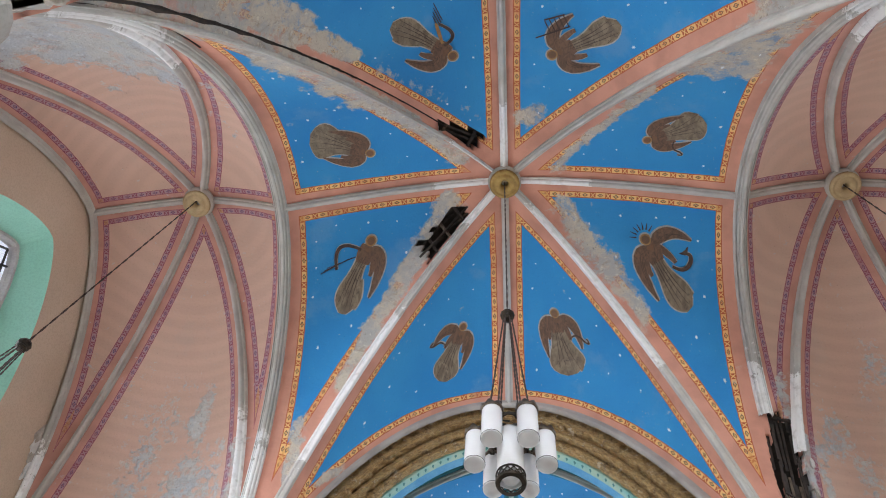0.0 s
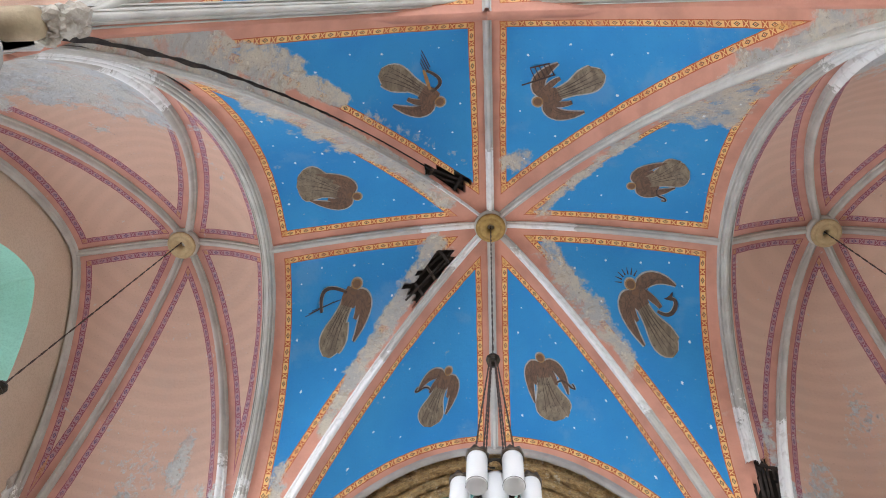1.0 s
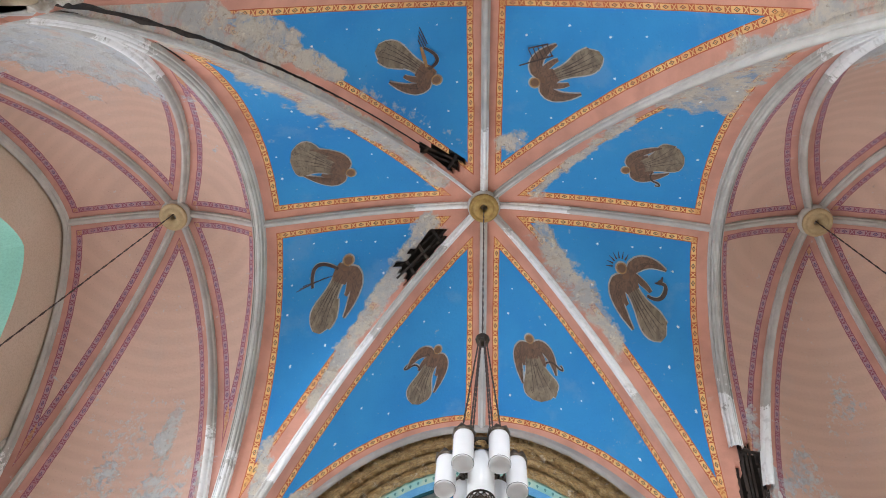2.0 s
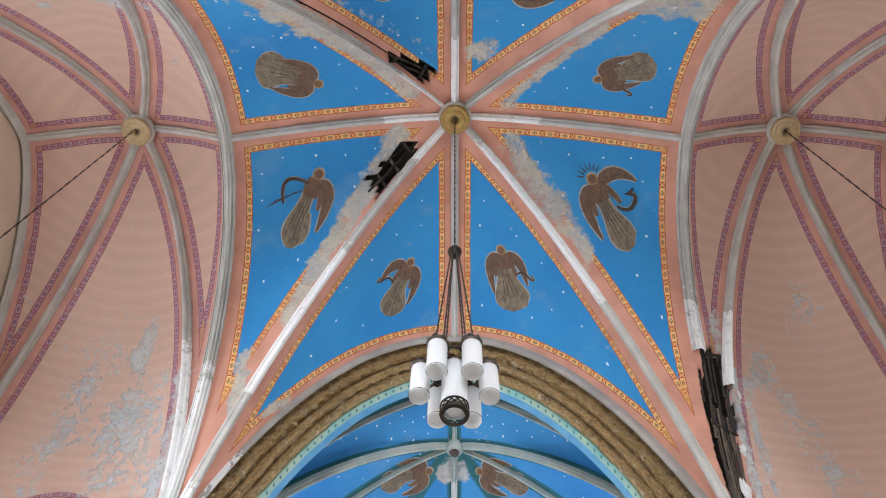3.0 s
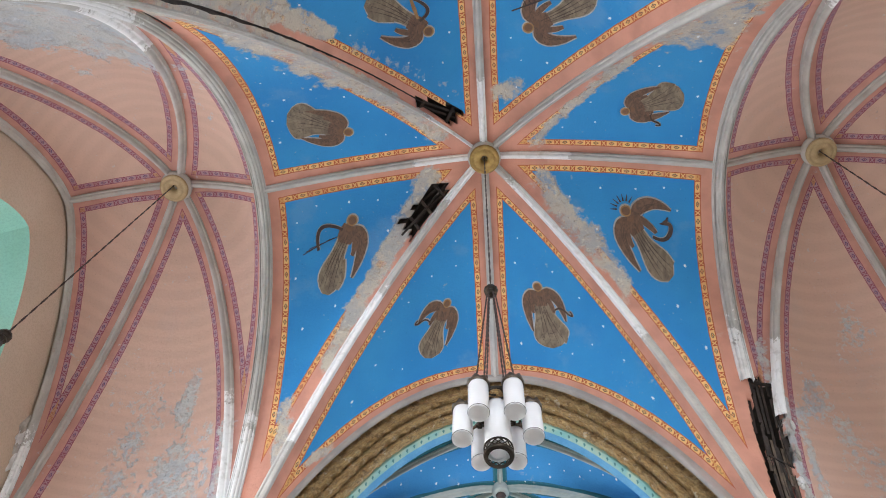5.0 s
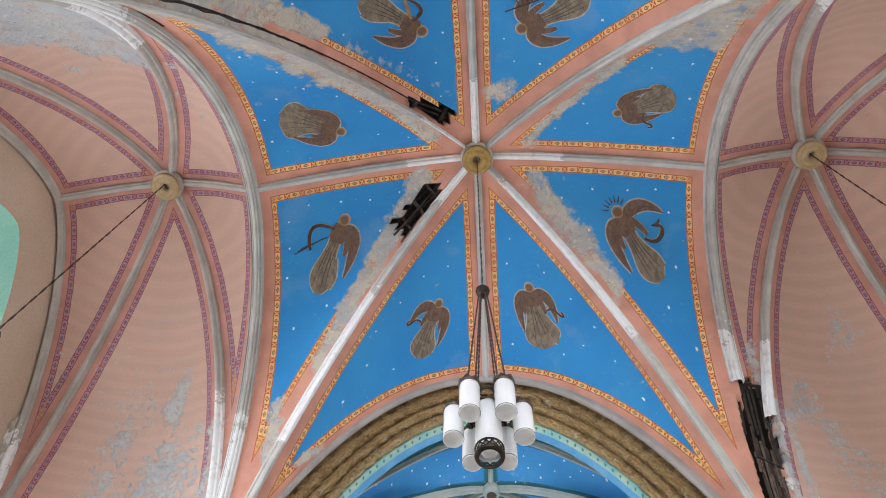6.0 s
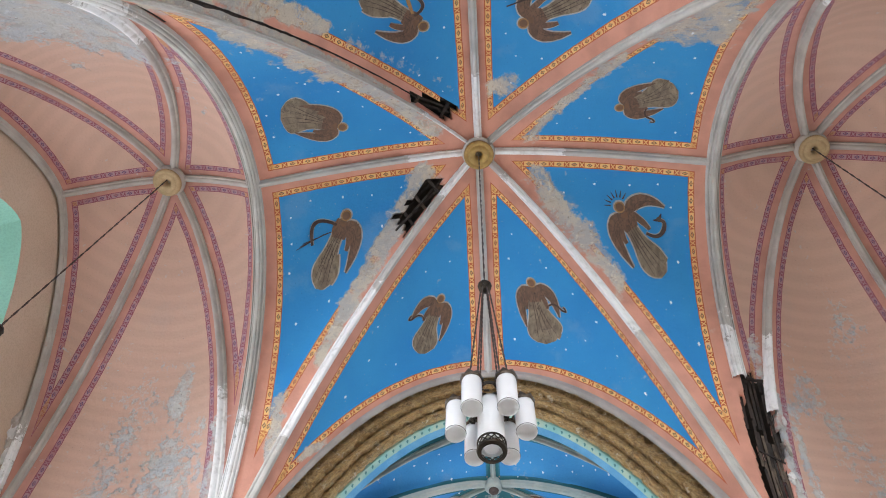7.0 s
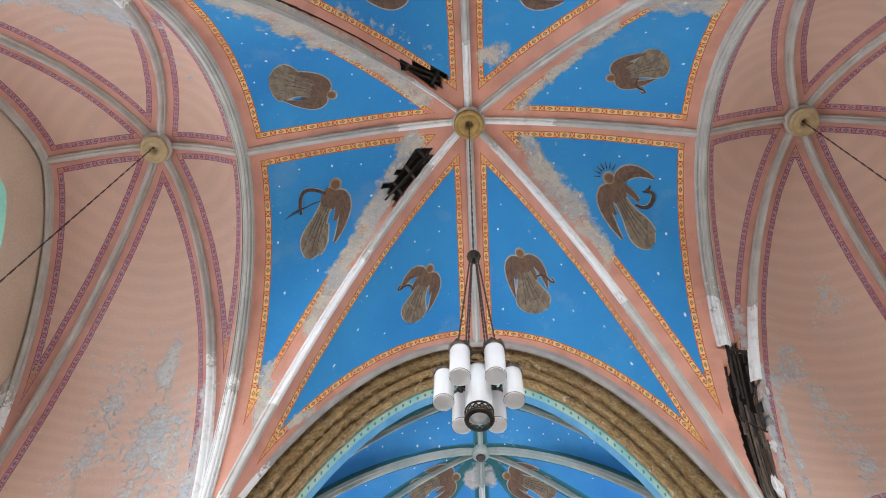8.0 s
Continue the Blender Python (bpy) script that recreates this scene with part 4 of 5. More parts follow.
def figure(parent, head, feet, left, right, extra="", extra_side=1, lean=0.0, height=nave_height, flat=1.0, girth=1.0):
    """A painted robed and winged shape laid on the vault, from head to feet in plan; left, right: how far its wings spread (None: none)."""
    hx, hy, fx, fy = *head, *feet
    size = math.hypot(hx - fx, hy - fy)
    ax, ay = (hx - fx) / size, (hy - fy) / size
    rx, ry = -ay * flat, ax * flat
    bm = bmesh.new()

    def put(u, v, lift):
        x, y = fx + size * (ax * v + rx * u), fy + size * (ay * v + ry * u)
        return bm.verts.new(pt(x, y, height(x, y)) - Vector((0, 0, lift)))

    def ribbon(centre, widths, slot, lift, across=4):
        rows = []
        for i, (u, v) in enumerate(centre):
            u0, v0 = centre[max(i - 1, 0)]
            u1, v1 = centre[min(i + 1, len(centre) - 1)]
            d = math.hypot(u1 - u0, v1 - v0) or 1
            nu, nv = -(v1 - v0) / d, (u1 - u0) / d
            t = i / (len(centre) - 1) * (len(widths) - 1)
            k = min(int(t), len(widths) - 2)
            w = widths[k] + (widths[k + 1] - widths[k]) * (t - k)
            rows.append([put(u + nu * w * (2 * j / across - 1), v + nv * w * (2 * j / across - 1), lift) for j in range(across + 1)])
        for r, q in zip(rows, rows[1:]):
            for j in range(across):
                bm.faces.new((r[j], r[j + 1], q[j + 1], q[j])).material_index = slot

    def outlined(centre, widths, slot, lift, rim=0.022):
        ribbon(centre, [w + rim for w in widths], 0, 0.008)
        ribbon(centre, widths, slot, lift)

    def disc(u, v, r, slot, lift, inner=0.0, n=16):
        outer = [put(u + r * math.cos(2 * math.pi * i / n), v + r * math.sin(2 * math.pi * i / n), lift) for i in range(n)]
        if inner:
            ring = [put(u + inner * math.cos(2 * math.pi * i / n), v + inner * math.sin(2 * math.pi * i / n), lift) for i in range(n)]
            for i in range(n):
                bm.faces.new((outer[i], outer[(i + 1) % n], ring[(i + 1) % n], ring[i])).material_index = slot
        else:
            bm.faces.new(outer).material_index = slot

    # robe, broad and uneven at the hem
    outlined(bezier((0.02 + lean, -0.13), (-0.06 + lean * 0.5, 0.33), (0.0, 0.84), 14), [w * girth for w in (0.07, 0.20, 0.26, 0.275, 0.25, 0.21, 0.17, 0.145, 0.13, 0.13, 0.145, 0.15, 0.10)], 1, 0.016)
    outlined(bezier((-0.13 * girth + lean, -0.05), (-0.08, 0.06), (0.02, 0.28), 6), (0.06, 0.11, 0.11), 1, 0.017)
    outlined(bezier((0.19 * girth + lean, -0.02), (0.14, 0.10), (0.02, 0.32), 6), (0.05, 0.10, 0.10), 1, 0.018)
    for i, u in enumerate((-0.12, -0.05, 0.04, 0.12)):
        ribbon(bezier((u * 1.3 * girth + lean, -0.07 + 0.03 * (i % 2)), (u * 0.5 + lean * 0.5 - 0.05, 0.33), (u * 0.45, 0.60 + 0.05 * (i % 3)), 8), (0.002, 0.006, 0.002), 4, 0.021, 1)
    ribbon(bezier((0.0, 0.56), (-0.01, 0.68), (0.0, 0.83), 5), (0.11, 0.15, 0.12), 2, 0.0195)
    for k, spread in ((-1, left), (1, right)):
        if spread is None:
            continue
        tip = (k * (0.27 + 0.44 * spread), 0.12 + 0.62 * spread)
        mid = (k * (0.38 + 0.02 * spread), 0.78 + 0.26 * spread)
        outlined(bezier((k * 0.06, 0.80), mid, tip, 12), (0.05, 0.09, 0.10, 0.095, 0.075, 0.05, 0.010), 2, 0.022)
        for j in range(3):
            ribbon(bezier((k * 0.12, 0.76 - 0.04 * j), (mid[0] * 0.9 - k * 0.03 * j, mid[1] - 0.07 * j), (tip[0] - k * 0.02 * j, tip[1] + 0.09 * j), 8), (0.001, 0.003, 0.001), 4, 0.026, 1)
        # arm
        outlined(bezier((k * 0.11, 0.76), (k * 0.22, 0.56), (k * (0.19 + 0.06 * spread), 0.44), 6), (0.05, 0.045, 0.025), 2, 0.024, 0.012)
    disc(0.0, 0.91, 0.105, 0, 0.009)
    disc(0.0, 0.91, 0.085, 5, 0.028, 0.06)
    disc(0.0, 0.91, 0.064, 3, 0.030)
    ribbon(bezier((-0.05, 0.80), (0.0, 0.74), (0.06, 0.80), 4), (0.02, 0.035, 0.02), 3, 0.027, 2)
    k = extra_side
    if extra == "scroll":
        run = bezier((k * 0.20, 0.46), (k * 0.34, 0.60), (k * 0.46, 0.46), 8) + bezier((k * 0.48, 0.44), (k * 0.60, 0.38), (k * 0.52, 0.50), 6)
        outlined(run, (0.012, 0.018, 0.012), 4, 0.024, 0.014)
    elif extra == "bow":
        outlined(bezier((k * 0.10, 0.74), (k * 0.66, 0.80), (k * 0.36, 0.36), 12), (0.02, 0.03, 0.02), 4, 0.026, 0.006)
        for j in range(3):
            ribbon([(k * (0.14 + 0.05 * j), 0.62 - 0.03 * j), (k * (0.52 + 0.03 * j), 0.34 - 0.05 * j)], (0.006, 0.006), 4, 0.024, 1)
    elif extra == "serpent":
        run = bezier((k * 0.16, 0.42), (k * 0.28, 0.24), (k * 0.44, 0.36), 8) + bezier((k * 0.45, 0.37), (k * 0.54, 0.46), (k * 0.42, 0.50), 6)
        outlined(run, (0.02, 0.03, 0.024), 4, 0.024, 0.006)
        ribbon(bezier((k * 0.36, 0.53), (k * 0.44, 0.47), (k * 0.52, 0.56), 4), (0.008, 0.03, 0.008), 4, 0.026, 2)
    elif extra == "ladder":
        for u in (0.30, 0.50):
            ribbon([(k * u, 0.48), (k * (u + 0.06), 1.02 - (u - 0.3) * 1.2)], (0.012, 0.012), 4, 0.026, 1)
        for j in range(5):
            ribbon([(k * (0.305 + 0.01 * j), 0.50 + 0.07 * j), (k * (0.505 + 0.01 * j), 0.50 + 0.07 * j)], (0.008, 0.008), 4, 0.026, 1)
    elif extra == "harp":
        outlined(bezier((k * 0.08, 0.70), (k * 0.40, 0.86), (k * 0.34, 0.44), 10), (0.02, 0.028, 0.02), 4, 0.026, 0.004)
        ribbon(bezier((k * 0.10, 0.66), (k * 0.22, 0.52), (k * 0.33, 0.40), 6), (0.02, 0.03, 0.02), 5, 0.027, 2)
        for j in range(4):
            ribbon([(k * (0.30 + 0.04 * j), 0.46), (k * (0.40 + 0.06 * j), 0.30 - 0.03 * j)], (0.008, 0.006), 4, 0.026, 1)
    if extra == "serpent":
        for j in range(7):
            a = math.radians(30 + 20 * j)
            ribbon([(0.13 * math.cos(a), 0.93 + 0.13 * math.sin(a)), (0.24 * math.cos(a), 0.93 + 0.24 * math.sin(a))], (0.012, 0.004), 4, 0.028, 1)
    bmesh.ops.recalc_face_normals(bm, faces=bm.faces)
    return part("painted_figure", bm, [RIM, ROBE, WING, SKIN_TONE, INK, HALO], parent, "brown painted robed winged shape" + {"bow": " holding a bow", "scroll": " with a thin scroll", "serpent": " with a curling staff", "ladder": " beside a ladder", "harp": " holding a harp"}.get(extra, " with folded wings"))


INK = plain("dark_umber_line", (0.05, 0.03, 0.025), (0.08, 0.05, 0.035), 10, 0.9)
FIGURES = [((-0.186, 0.364), (-0.220, 0.438), None, 0.10, "bow", -1, -0.02, 0.70), ((-0.062, 0.499), (-0.090, 0.556), 0.50, 0.05, "scroll", -1, -0.02, 1.0),
           ((0.066, 0.481), (0.080, 0.550), 0.02, 0.30, "scroll", 1, 0.10, 1.28), ((0.186, 0.370), (0.227, 0.440), 0.05, 0.80, "serpent", 1, 0.05, 0.74),
           ((0.180, 0.241), (0.238, 0.214), 0.10, 0.08, "scroll", -1, 0.06, 1.3), ((-0.174, 0.248), (-0.240, 0.219), 0.02, 0.06, "", 1, -0.06, 1.4),
           ((-0.056, 0.125), (-0.117, 0.080), None, 0.30, "harp", -1, 0.0, 0.76), ((0.056, 0.128), (0.125, 0.093), 0.35, 0.40, "ladder", 1, 0.05, 0.72)]
for head, feet, left, right, extra, side, lean, girth in FIGURES:
    figure(nave, head, feet, left, right, extra, side, lean, girth=girth)


# ---------------- painted stars ----------------
def stars(parent, height, box, count, seed, keep, size=0.021, apart=0.03):
    rnd = random.Random(seed)
    bm = bmesh.new()
    made, tries, taken, gap = 0, 0, [], apart
    while made < count:
        x, y = rnd.uniform(box[0], box[1]), rnd.uniform(box[2], box[3])
        if not keep(x, y):
            continue
        if any(math.hypot(x - a, y - b) < gap for a, b in taken):
            tries += 1
            if tries > 4000:
                break
            continue
        taken.append((x, y))
        made += 1
        z, r, turn = height(x, y), size * rnd.uniform(0.7, 1.25), rnd.random()
        e = 1e-3
        dzx, dzy = (height(x + e, y) - z) / e, (height(x, y + e) - z) / e
        vs = []
        for i in range(12):
            a, q = math.pi * i / 6 + turn, r if i % 2 == 0 else r * 0.5
            dx, dy = q * math.cos(a), q * math.sin(a)
            vs.append(bm.verts.new(pt(x, y, z) + Vector((dx, dy, dx * dzx + dy * dzy - 0.012))))
        bm.faces.new(vs)
    bmesh.ops.recalc_face_normals(bm, faces=bm.faces)
    return tagged(part("stars", bm, STAR, parent, "small white painted stars"), kind="stuff")


def clear_of_ribs(x, y):
    dx, dy = abs(x), abs(y - YC)
    near = min(dx, dy, abs(dx / W - dy / L) * 0.21, W - dx, L - dy)
    if near < 0.036:
        return False
    for (hx, hy), (fx, fy), *_ in FIGURES:
        if math.hypot(x - (hx + fx) / 2, y - (hy + fy) / 2) < 0.055:
            return False
    return True


stars(nave, nave_height, (-W, W, YB, YF), 76, 7, clear_of_ribs)


def apse_front(x, y):
    s = (AB[1] - y) / (AB[1] - AFY)
    v = abs(x) / (0.315 * s)
    return apse_rib(s) + (AB[2] + 0.03 * s - apse_rib(s)) * bow(v, 1.5, 0.55)


def front_clear(x, y):
    s = (AB[1] - y) / (AB[1] - AFY)
    return 0.15 < s < 0.95 and 0.02 < abs(x) < 0.27 * s


def back_clear(x, y):
    a = math.degrees(math.atan2(abs(x), y - AB[1]))
    r = math.hypot(x, y - AB[1])
    return 0.05 < r < 0.27 and (76 < a < 92 or 42 < a < 66 or (8 < a < 30 and r > 0.1))


def apse_back(x, y):
    """Height of the cell between two back ribs of the apse."""
    for (ax, ay), (bx, by) in zip(APSE, APSE[1:]):
        ax, ay, bx, by = ax, ay - AB[1], bx, by - AB[1]
        det = ax * by - bx * ay
        i, j = (x * by - bx * (y - AB[1])) / det, (ax * (y - AB[1]) - x * ay) / det
        if i >= -1e-6 and j >= -1e-6:
            s = max(i + j, 1e-6)
            v = j / s
            return apse_rib(s) + 0.16 * v * (1 - v) * s * s
    return apse_rib(0.5)


stars(apse, apse_front, (-0.28, 0.28, AFY, AB[1]), 52, 3, front_clear, 0.018, 0.016)
stars(apse, apse_back, (-0.3, 0.3, 0.70, 0.9), 40, 5, back_clear, 0.018, 0.018)


for k in (-1, 1):
    figure(apse, (k * 0.032, 0.795), (k * 0.10, 0.803), 0.25, 0.25, "", 1, 0.0, apse_back)

# ---------------- broken plaster: laths and cracks ----------------
def lath_patch(parent, x0, y0, x1, y1, half, battens, strips, height, seed, over=0.0, pale=0.3, lift=0.10):
    """Laths and battens behind a hole; over: how far broken ends hang past its far end."""
    rnd = random.Random(seed)
    ex, ey = x1 - x0, y1 - y0
    size = math.hypot(ex, ey)
    ux, uy = ex / size, ey / size

    def at(along, across, rise):
        x, y = x0 + ux * along - uy * across, y0 + uy * along + ux * across
        return pt(x, y, height(x, y)) + Vector((0, 0, rise))

    for i in range(battens):
        a = size * (0.18 + 0.64 * i / max(battens - 1, 1)) + rnd.uniform(-0.002, 0.002)
        part("batten", board(bmesh.new(), at(a, -half * 1.1, lift * 0.9), at(a, half * 1.1, lift * 0.9), 0.05, 0.03, (ux, uy, 0)), LATH_PALE if i % 2 else LATH, parent)
    for i in range(strips):
        c = -half * 0.95 + 1.9 * half * i / (strips - 1) + rnd.uniform(-0.0008, 0.0008)
        a0 = -0.002 + rnd.uniform(-0.003, 0.003)
        a1 = size * rnd.uniform(0.75, 1.0) + over * rnd.random()
        n = 3
        for j in range(n):
            lo, hi = a0 + (a1 - a0) * j / n, a0 + (a1 - a0) * (j + 1) / n
            rise = lift * (1.5 if a1 < size else 1.5 - 1.6 * (j + 1) / n) + rnd.uniform(-0.02, 0.02)
            part("lath", board(bmesh.new(), at(lo, c, rise), at(hi, c + rnd.uniform(-0.001, 0.001), rise - 0.01), 0.035, 0.012, (-uy, ux, 0)), LATH_PALE if rnd.random() < pale else LATH, parent)


lath_patch(nave, -0.055, 0.347, -0.114, 0.395, 0.0160, 3, 6, nave_height, 1, 0.018, 0.05)
lath_patch(nave, -0.033, 0.2475, -0.088, 0.2145, 0.0115, 2, 4, nave_height, 2, 0.0, 0.0)
south_aisle = bpy.data.objects["ceiling_south_aisle"]
lath_patch(south_aisle, 0.3175, 0.5225, 0.310, 0.562, 0.0175, 1, 8, aisle_height, 3, 0.004, 0.0, 0.12)
lath_patch(south_aisle, 0.310, 0.560, 0.301, 0.598, 0.011, 2, 8, aisle_height, 8, 0.008, 0.35, 0.05)

# the gap along the sunken back rib


def crack(points, widths, shift, parent, label):
    """A crack, its shade put on as a dark sunken strip with ragged edges."""
    rnd = random.Random(9)
    bm = bmesh.new()
    rows = []
    for i, (p, w) in enumerate(zip(points, widths)):
        p = p + shift
        t = (points[min(i + 1, len(points) - 1)] - points[max(i - 1, 0)])
        side = Vector((t.y, -t.x, 0)).normalized()
        a, b = w * rnd.uniform(0.6, 1.3), w * rnd.uniform(0.6, 1.3)
        rows.append([bm.verts.new(p - side * a + Vector((0, 0, -0.012))), bm.verts.new(p + Vector((0, 0, 0.05))), bm.verts.new(p + side * b + Vector((0, 0, -0.012)))])
    for r, q in zip(rows, rows[1:]):
        for j in range(2):
            bm.faces.new((r[j], r[j + 1], q[j + 1], q[j]))
    return part("crack", bm, LATH, parent, label)


crack([pt(-W * s + 0.0125, YC - L * s - 0.0025, diag(s)) for s in [0.30 + 0.685 * i / 70 for i in range(71)]],
      [0.007 + 0.028 * (i / 70) ** 2 + 0.008 * math.sin(i * 1.3) * (i / 70) for i in range(71)], Vector((0.02, -0.05, -0.02)), nave, "dark open crack along the rib")
crack([pt(-W + 0.010, YC - L * s, side_arch(s)) for s in [0.80 + 0.185 * i / 40 for i in range(41)]],
      [0.004 + 0.014 * (i / 40) for i in range(41)], Vector((0.02, 0, -0.03)), nave, "thin dark crack beside the arch")

# round timber end among the broken stones
timber = part("timber_prop", lathe([(0.0, 0.0), (0.07, 0.005), (0.11, 0.03), (0.125, 0.08), (0.125, 0.9), (0.0, 0.9)], (0, 0, 0), 20), plain("tan_timber", (0.40, 0.31, 0.20), (0.33, 0.25, 0.16), 4, 0.8), None, "", True)
timber.matrix_world = pose(-3.20, 0.035, 6.90, 0, -90, 0)
tagged(timber, "round tan timber end lodged at the broken springing", "timber")

# ---------------- chandelier ----------------
CX, CY, CZ = 0.0, YC * U, 0.5825 * U + EYE
LAMP = 6.14                         # foot of the outer shades


def chandelier():
    c = thing("chandelier", (CX, CY, CZ), label="hanging bronze chandelier with white glass cylinder shades", category="chandelier", group="hanging lamps")
    bm = bmesh.new()
    for ph in (0, math.pi):
        tube(bm, [(CX + 0.006 * math.cos(i * 0.9 + ph), CY + 0.006 * math.sin(i * 0.9 + ph), CZ + 0.1 + i * 0.0605) for i in range(81)], 0.006, 5)
    part("cable", bm, CABLE, c, "dark twisted hanging cable")
    part("hub", lathe([(0.0, 0.12), (0.02, 0.12), (0.035, 0.08), (0.065, 0.065), (0.08, 0.03), (0.075, 0.0), (0.055, -0.02), (0.065, -0.04), (0.03, -0.07), (0.0, -0.07)], (CX, CY, CZ), 10), BRONZE, c, "dark bronze knob")
    top = LAMP + 0.40
    for i in range(6):
        a = math.pi / 3 * i
        ex, ey = CX + 0.20 * math.cos(a), CY + 0.20 * math.sin(a)
        sx, sy = CX + 0.045 * math.cos(a), CY + 0.045 * math.sin(a)
        bm = bmesh.new()
        tube(bm, [Vector((sx + (ex - sx) * f, sy + (ey - sy) * f, CZ - 0.06 + (top + 0.06 - CZ) * f)) for f in [j / 72 for j in range(73)]], 0.010, 5, (0.6, 1.0, 1.0))
        part("chain", bm, CABLE, c)
    bm = lathe([(0.185, 0.0), (0.20, 0.02), (0.215, 0.0), (0.20, -0.02), (0.185, 0.0)], (CX, CY, top), 36)
    for i in range(6):
        a = math.pi / 3 * i
        tube(bm, [(CX + r * math.cos(a), CY + r * math.sin(a), top + h) for r, h in ((0.05, 0.05), (0.13, -0.03), (0.2, 0.0), (0.28, 0.03))], 0.014, 6)
        tube(bm, [(CX + 0.2 * math.cos(a + 0.5 + 0.3 * math.cos(t)), CY + 0.2 * math.sin(a + 0.5 + 0.3 * math.cos(t)), top - 0.06 + 0.05 * math.sin(t)) for t in [k * 0.6 for k in range(9)]], 0.009, 5)
    part("ring_frame", bm, BRONZE, c, "dark bronze scrolled ring")
    for i in range(6):
        a = math.pi / 3 * i
        px, py = CX + 0.28 * math.cos(a), CY + 0.28 * math.sin(a)
        shade = part("shade", lathe([(0.0, 0.372), (0.06, 0.372), (0.078, 0.36), (0.083, 0.34), (0.083, 0.02), (0.0815, 0.0), (0.077, 0.003), (0.076, 0.03), (0.03, 0.034), (0.0, 0.036)], (px, py, LAMP), 28), OPAL, c, "white opal glass cylinder shade", True)
        bm = lathe([(0.0, 0.40), (0.03, 0.40), (0.05, 0.385), (0.084, 0.378), (0.088, 0.395), (0.094, 0.395), (0.092, 0.35), (0.086, 0.345)], (px, py, LAMP), 28)
        for v in bm.verts:                  # scalloped rim
            if abs(v.co.z - LAMP - 0.395) < 1e-4:
                v.co.z += 0.022 * math.cos(7 * math.atan2(v.co.y - py, v.co.x - px))
        part("gallery", bm, GALLERY, shade, "tarnished bronze scalloped gallery", True)
        part("rim_wire", lathe([(0.084, 0.016), (0.0865, 0.013), (0.084, 0.010)], (px, py, LAMP), 28), BRONZE, shade)
    main = part("shade", lathe([(0.0, 0.62), (0.08, 0.62), (0.10, 0.60), (0.106, 0.57), (0.106, 0.06), (0.100, 0.06), (0.099, 0.5), (0.0, 0.52)], (CX, CY, LAMP - 0.21), 32), OPAL, c, "larger white opal glass centre cylinder", True)
    bm = lathe([(0.104, 0.0), (0.116, 0.0), (0.118, 0.012), (0.106, 0.016), (0.104, 0.0)], (CX, CY, LAMP - 0.21), 36)
    ring2 = lathe([(0.106, 0.078), (0.116, 0.080), (0.116, 0.090), (0.106, 0.092), (0.106, 0.078)], (CX, CY, LAMP - 0.21), 36)
    me = bpy.data.meshes.new("band")
    ring2.to_mesh(me)
    ring2.free()
    bm.from_mesh(me)
    for k in range(14):
        for d in (-1, 1):
            a, b = 2 * math.pi * k / 14, 2 * math.pi * (k + 1.4 * d) / 14
            tube(bm, [(CX + 0.112 * math.cos(a + (b - a) * t / 4), CY + 0.112 * math.sin(a + (b - a) * t / 4), LAMP - 0.20 + 0.075 * t / 4) for t in range(5)], 0.005, 4)
    part("pierced_band", bm, BRONZE, main, "dark bronze pierced band")
    part("rosette_band", lathe([(0.080, -0.012), (0.112, -0.008), (0.116, 0.002), (0.084, 0.002), (0.080, -0.012)], (CX, CY, LAMP - 0.21), 36), BRONZE, main, "flat dark bronze ring")
    part("bowl", lathe([(0.0, -0.005), (0.03, 0.0), (0.055, 0.018), (0.07, 0.05), (0.075, 0.09), (0.0, 0.09)], (CX, CY, LAMP - 0.20), 24), OPAL, main, "white glass bowl", True)
    return c


lamp = chandelier()
for kx in (-1, 1):
    copy_thing(lamp, pose(kx * BX[kx] * U, (0.3035 if kx < 0 else YC) * U, (0.532 if kx < 0 else 0.543) * U + EYE))

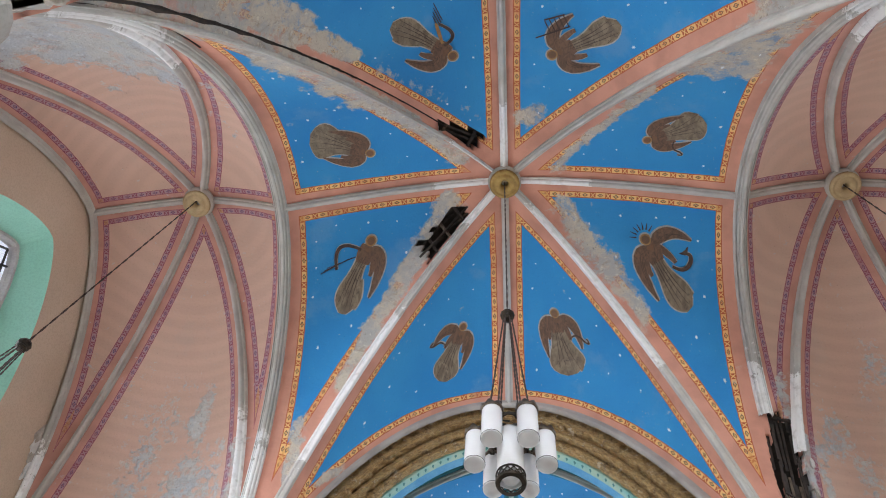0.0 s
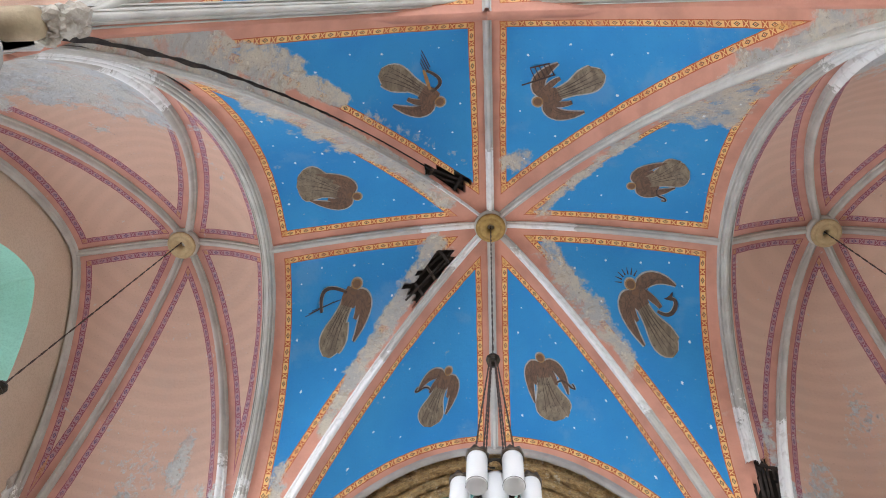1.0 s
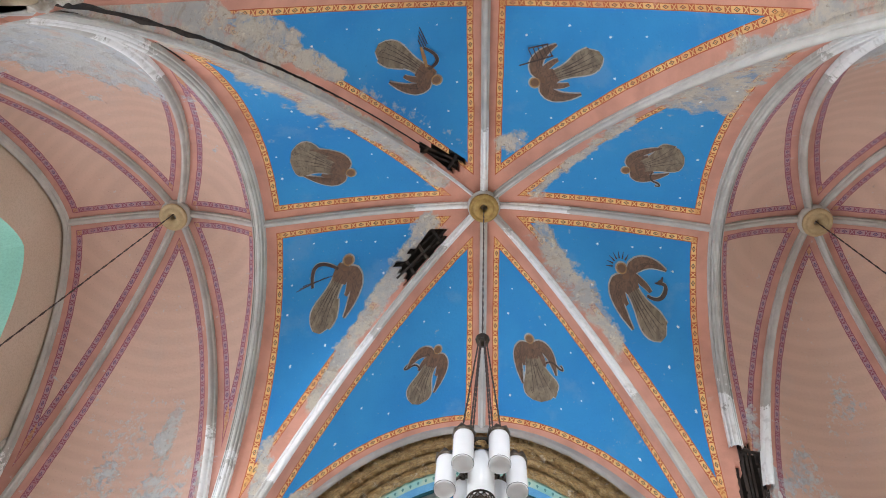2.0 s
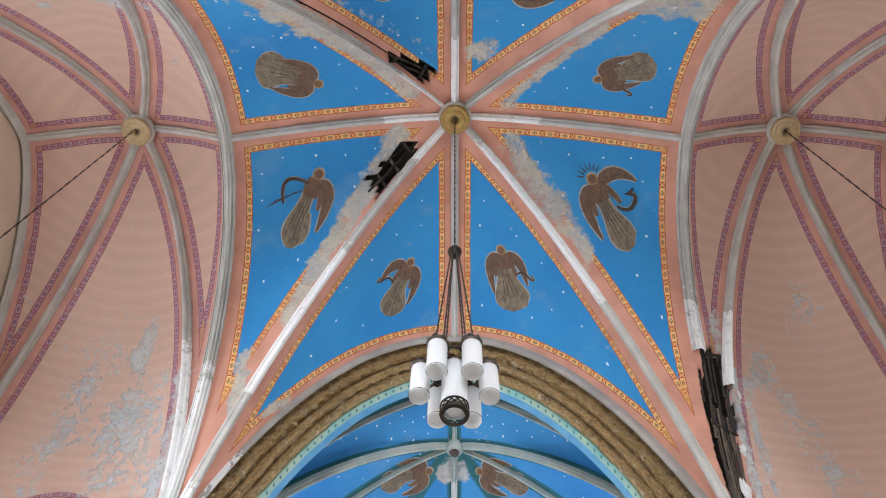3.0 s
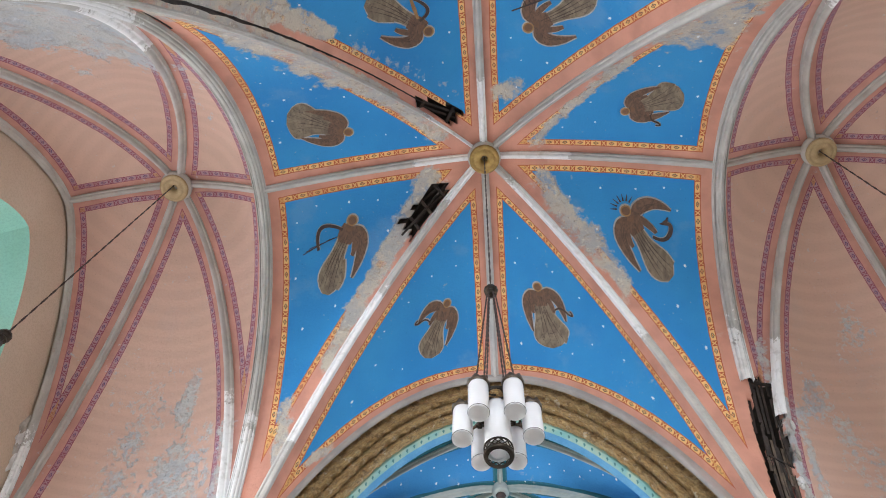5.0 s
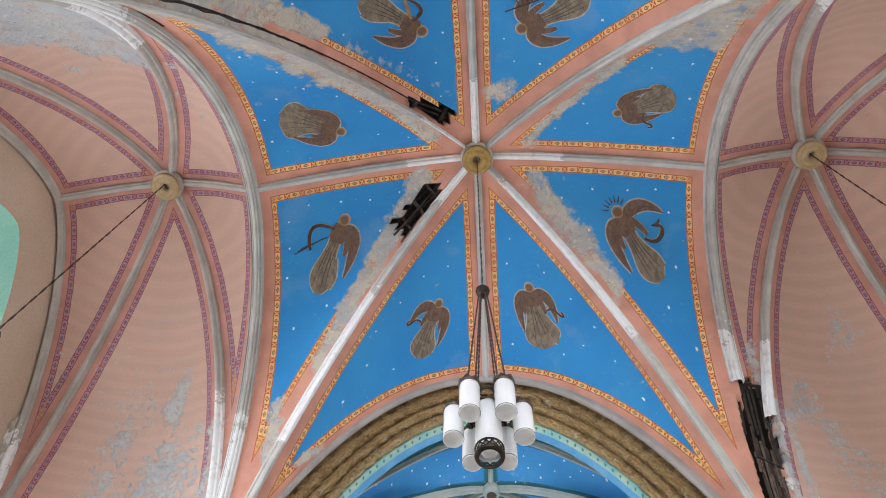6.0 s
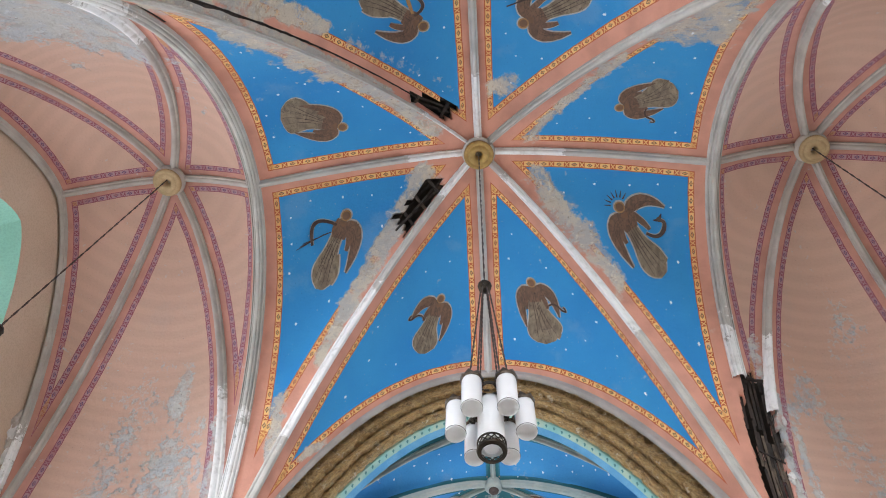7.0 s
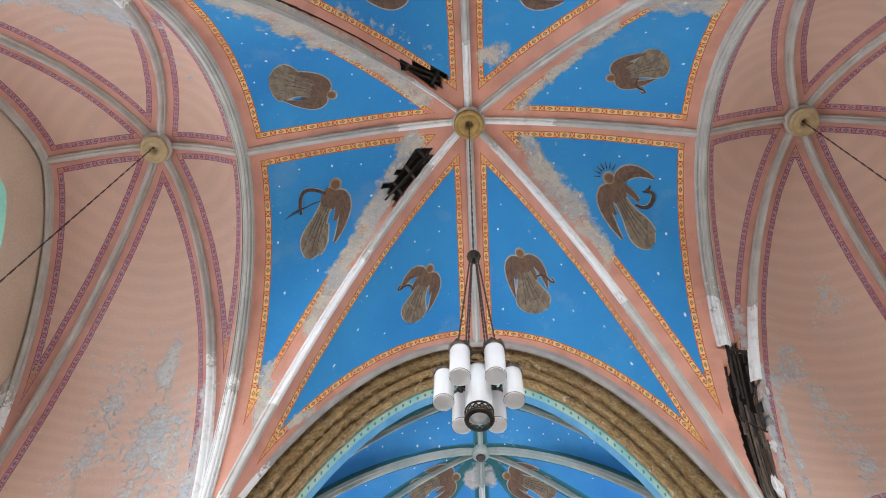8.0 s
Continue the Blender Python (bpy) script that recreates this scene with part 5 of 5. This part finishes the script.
# ---------------- fallen and loosened plaster ----------------
RUBBLE = plain("broken_plaster", (0.50, 0.46, 0.40), (0.36, 0.31, 0.26), 9, 0.9, 0.0, 0.6, 30)
WHITE_PLASTER = plain("bare_white_plaster", (0.74, 0.72, 0.69), (0.62, 0.60, 0.57), 9, 0.9)


def chunk(name, size, flat, material, parent=None, seed=0, centre=(0, 0, 0)):
    """A broken lump, flattened along x by flat."""
    bm = bmesh.new()
    bmesh.ops.create_icosphere(bm, subdivisions=3, radius=1.0)
    c = Vector(centre)
    for v in bm.verts:
        r = 0.75 + 0.35 * noise.noise(v.co * 1.3 + Vector((seed * 3.7, 0, 0))) + 0.22 * noise.noise(v.co * 3.5 + Vector((0, seed * 2.1, 0)))
        v.co = c + Vector((v.co.x * r * size[0] * flat, v.co.y * r * size[1], v.co.z * r * size[2]))
    return part(name, bm, material, parent)


for i, (gx, gy, z, r) in enumerate(((-0.588, 0.002, 0.452, 0.16), (-0.572, 0.014, 0.452, 0.13), (-0.561, 0.000, 0.455, 0.17), (-0.600, 0.026, 0.450, 0.12), (-0.553, 0.018, 0.46, 0.10))):
    stone = chunk("plaster_lump", (r, r * 0.8, r * 0.9), 1.0, RUBBLE, None, i, pt(gx * z, gy * z, z))
    tagged(stone, "broken grey plaster lump lodged over the pier", "plaster lump", "lumps of broken plaster")
FLAKES = ((0.517, 0.690, 0.10, 0.26), (0.524, 0.677, 0.12, 0.20), (0.530, 0.668, 0.10, 0.22), (0.540, 0.655, 0.10, 0.26))
for i, (y, z, a, b) in enumerate(FLAKES):
    chunk("plaster_scar", (0.05, a, b), 0.6, WHITE_PLASTER if i % 2 else RUBBLE, bpy.data.objects["wall_north"], 11 + i, pt(-XW + 0.001, y, z))
# loose plaster round the broken springing
for i, (x, y, z, size, white) in enumerate((
        (0.3217, 0.5734, 0.6167, (0.07, 0.07, 0.13), True), (0.309, 0.5826, 0.5688, (0.08, 0.07, 0.26), True), (0.3375, 0.5534, 0.692, (0.035, 0.07, 0.20), True), (0.3313, 0.5651, 0.656, (0.04, 0.07, 0.24), False))):
    chunk("plaster_scar", size, 1.0, WHITE_PLASTER if white else RUBBLE, south_aisle, 21 + i, pt(x, y, z))
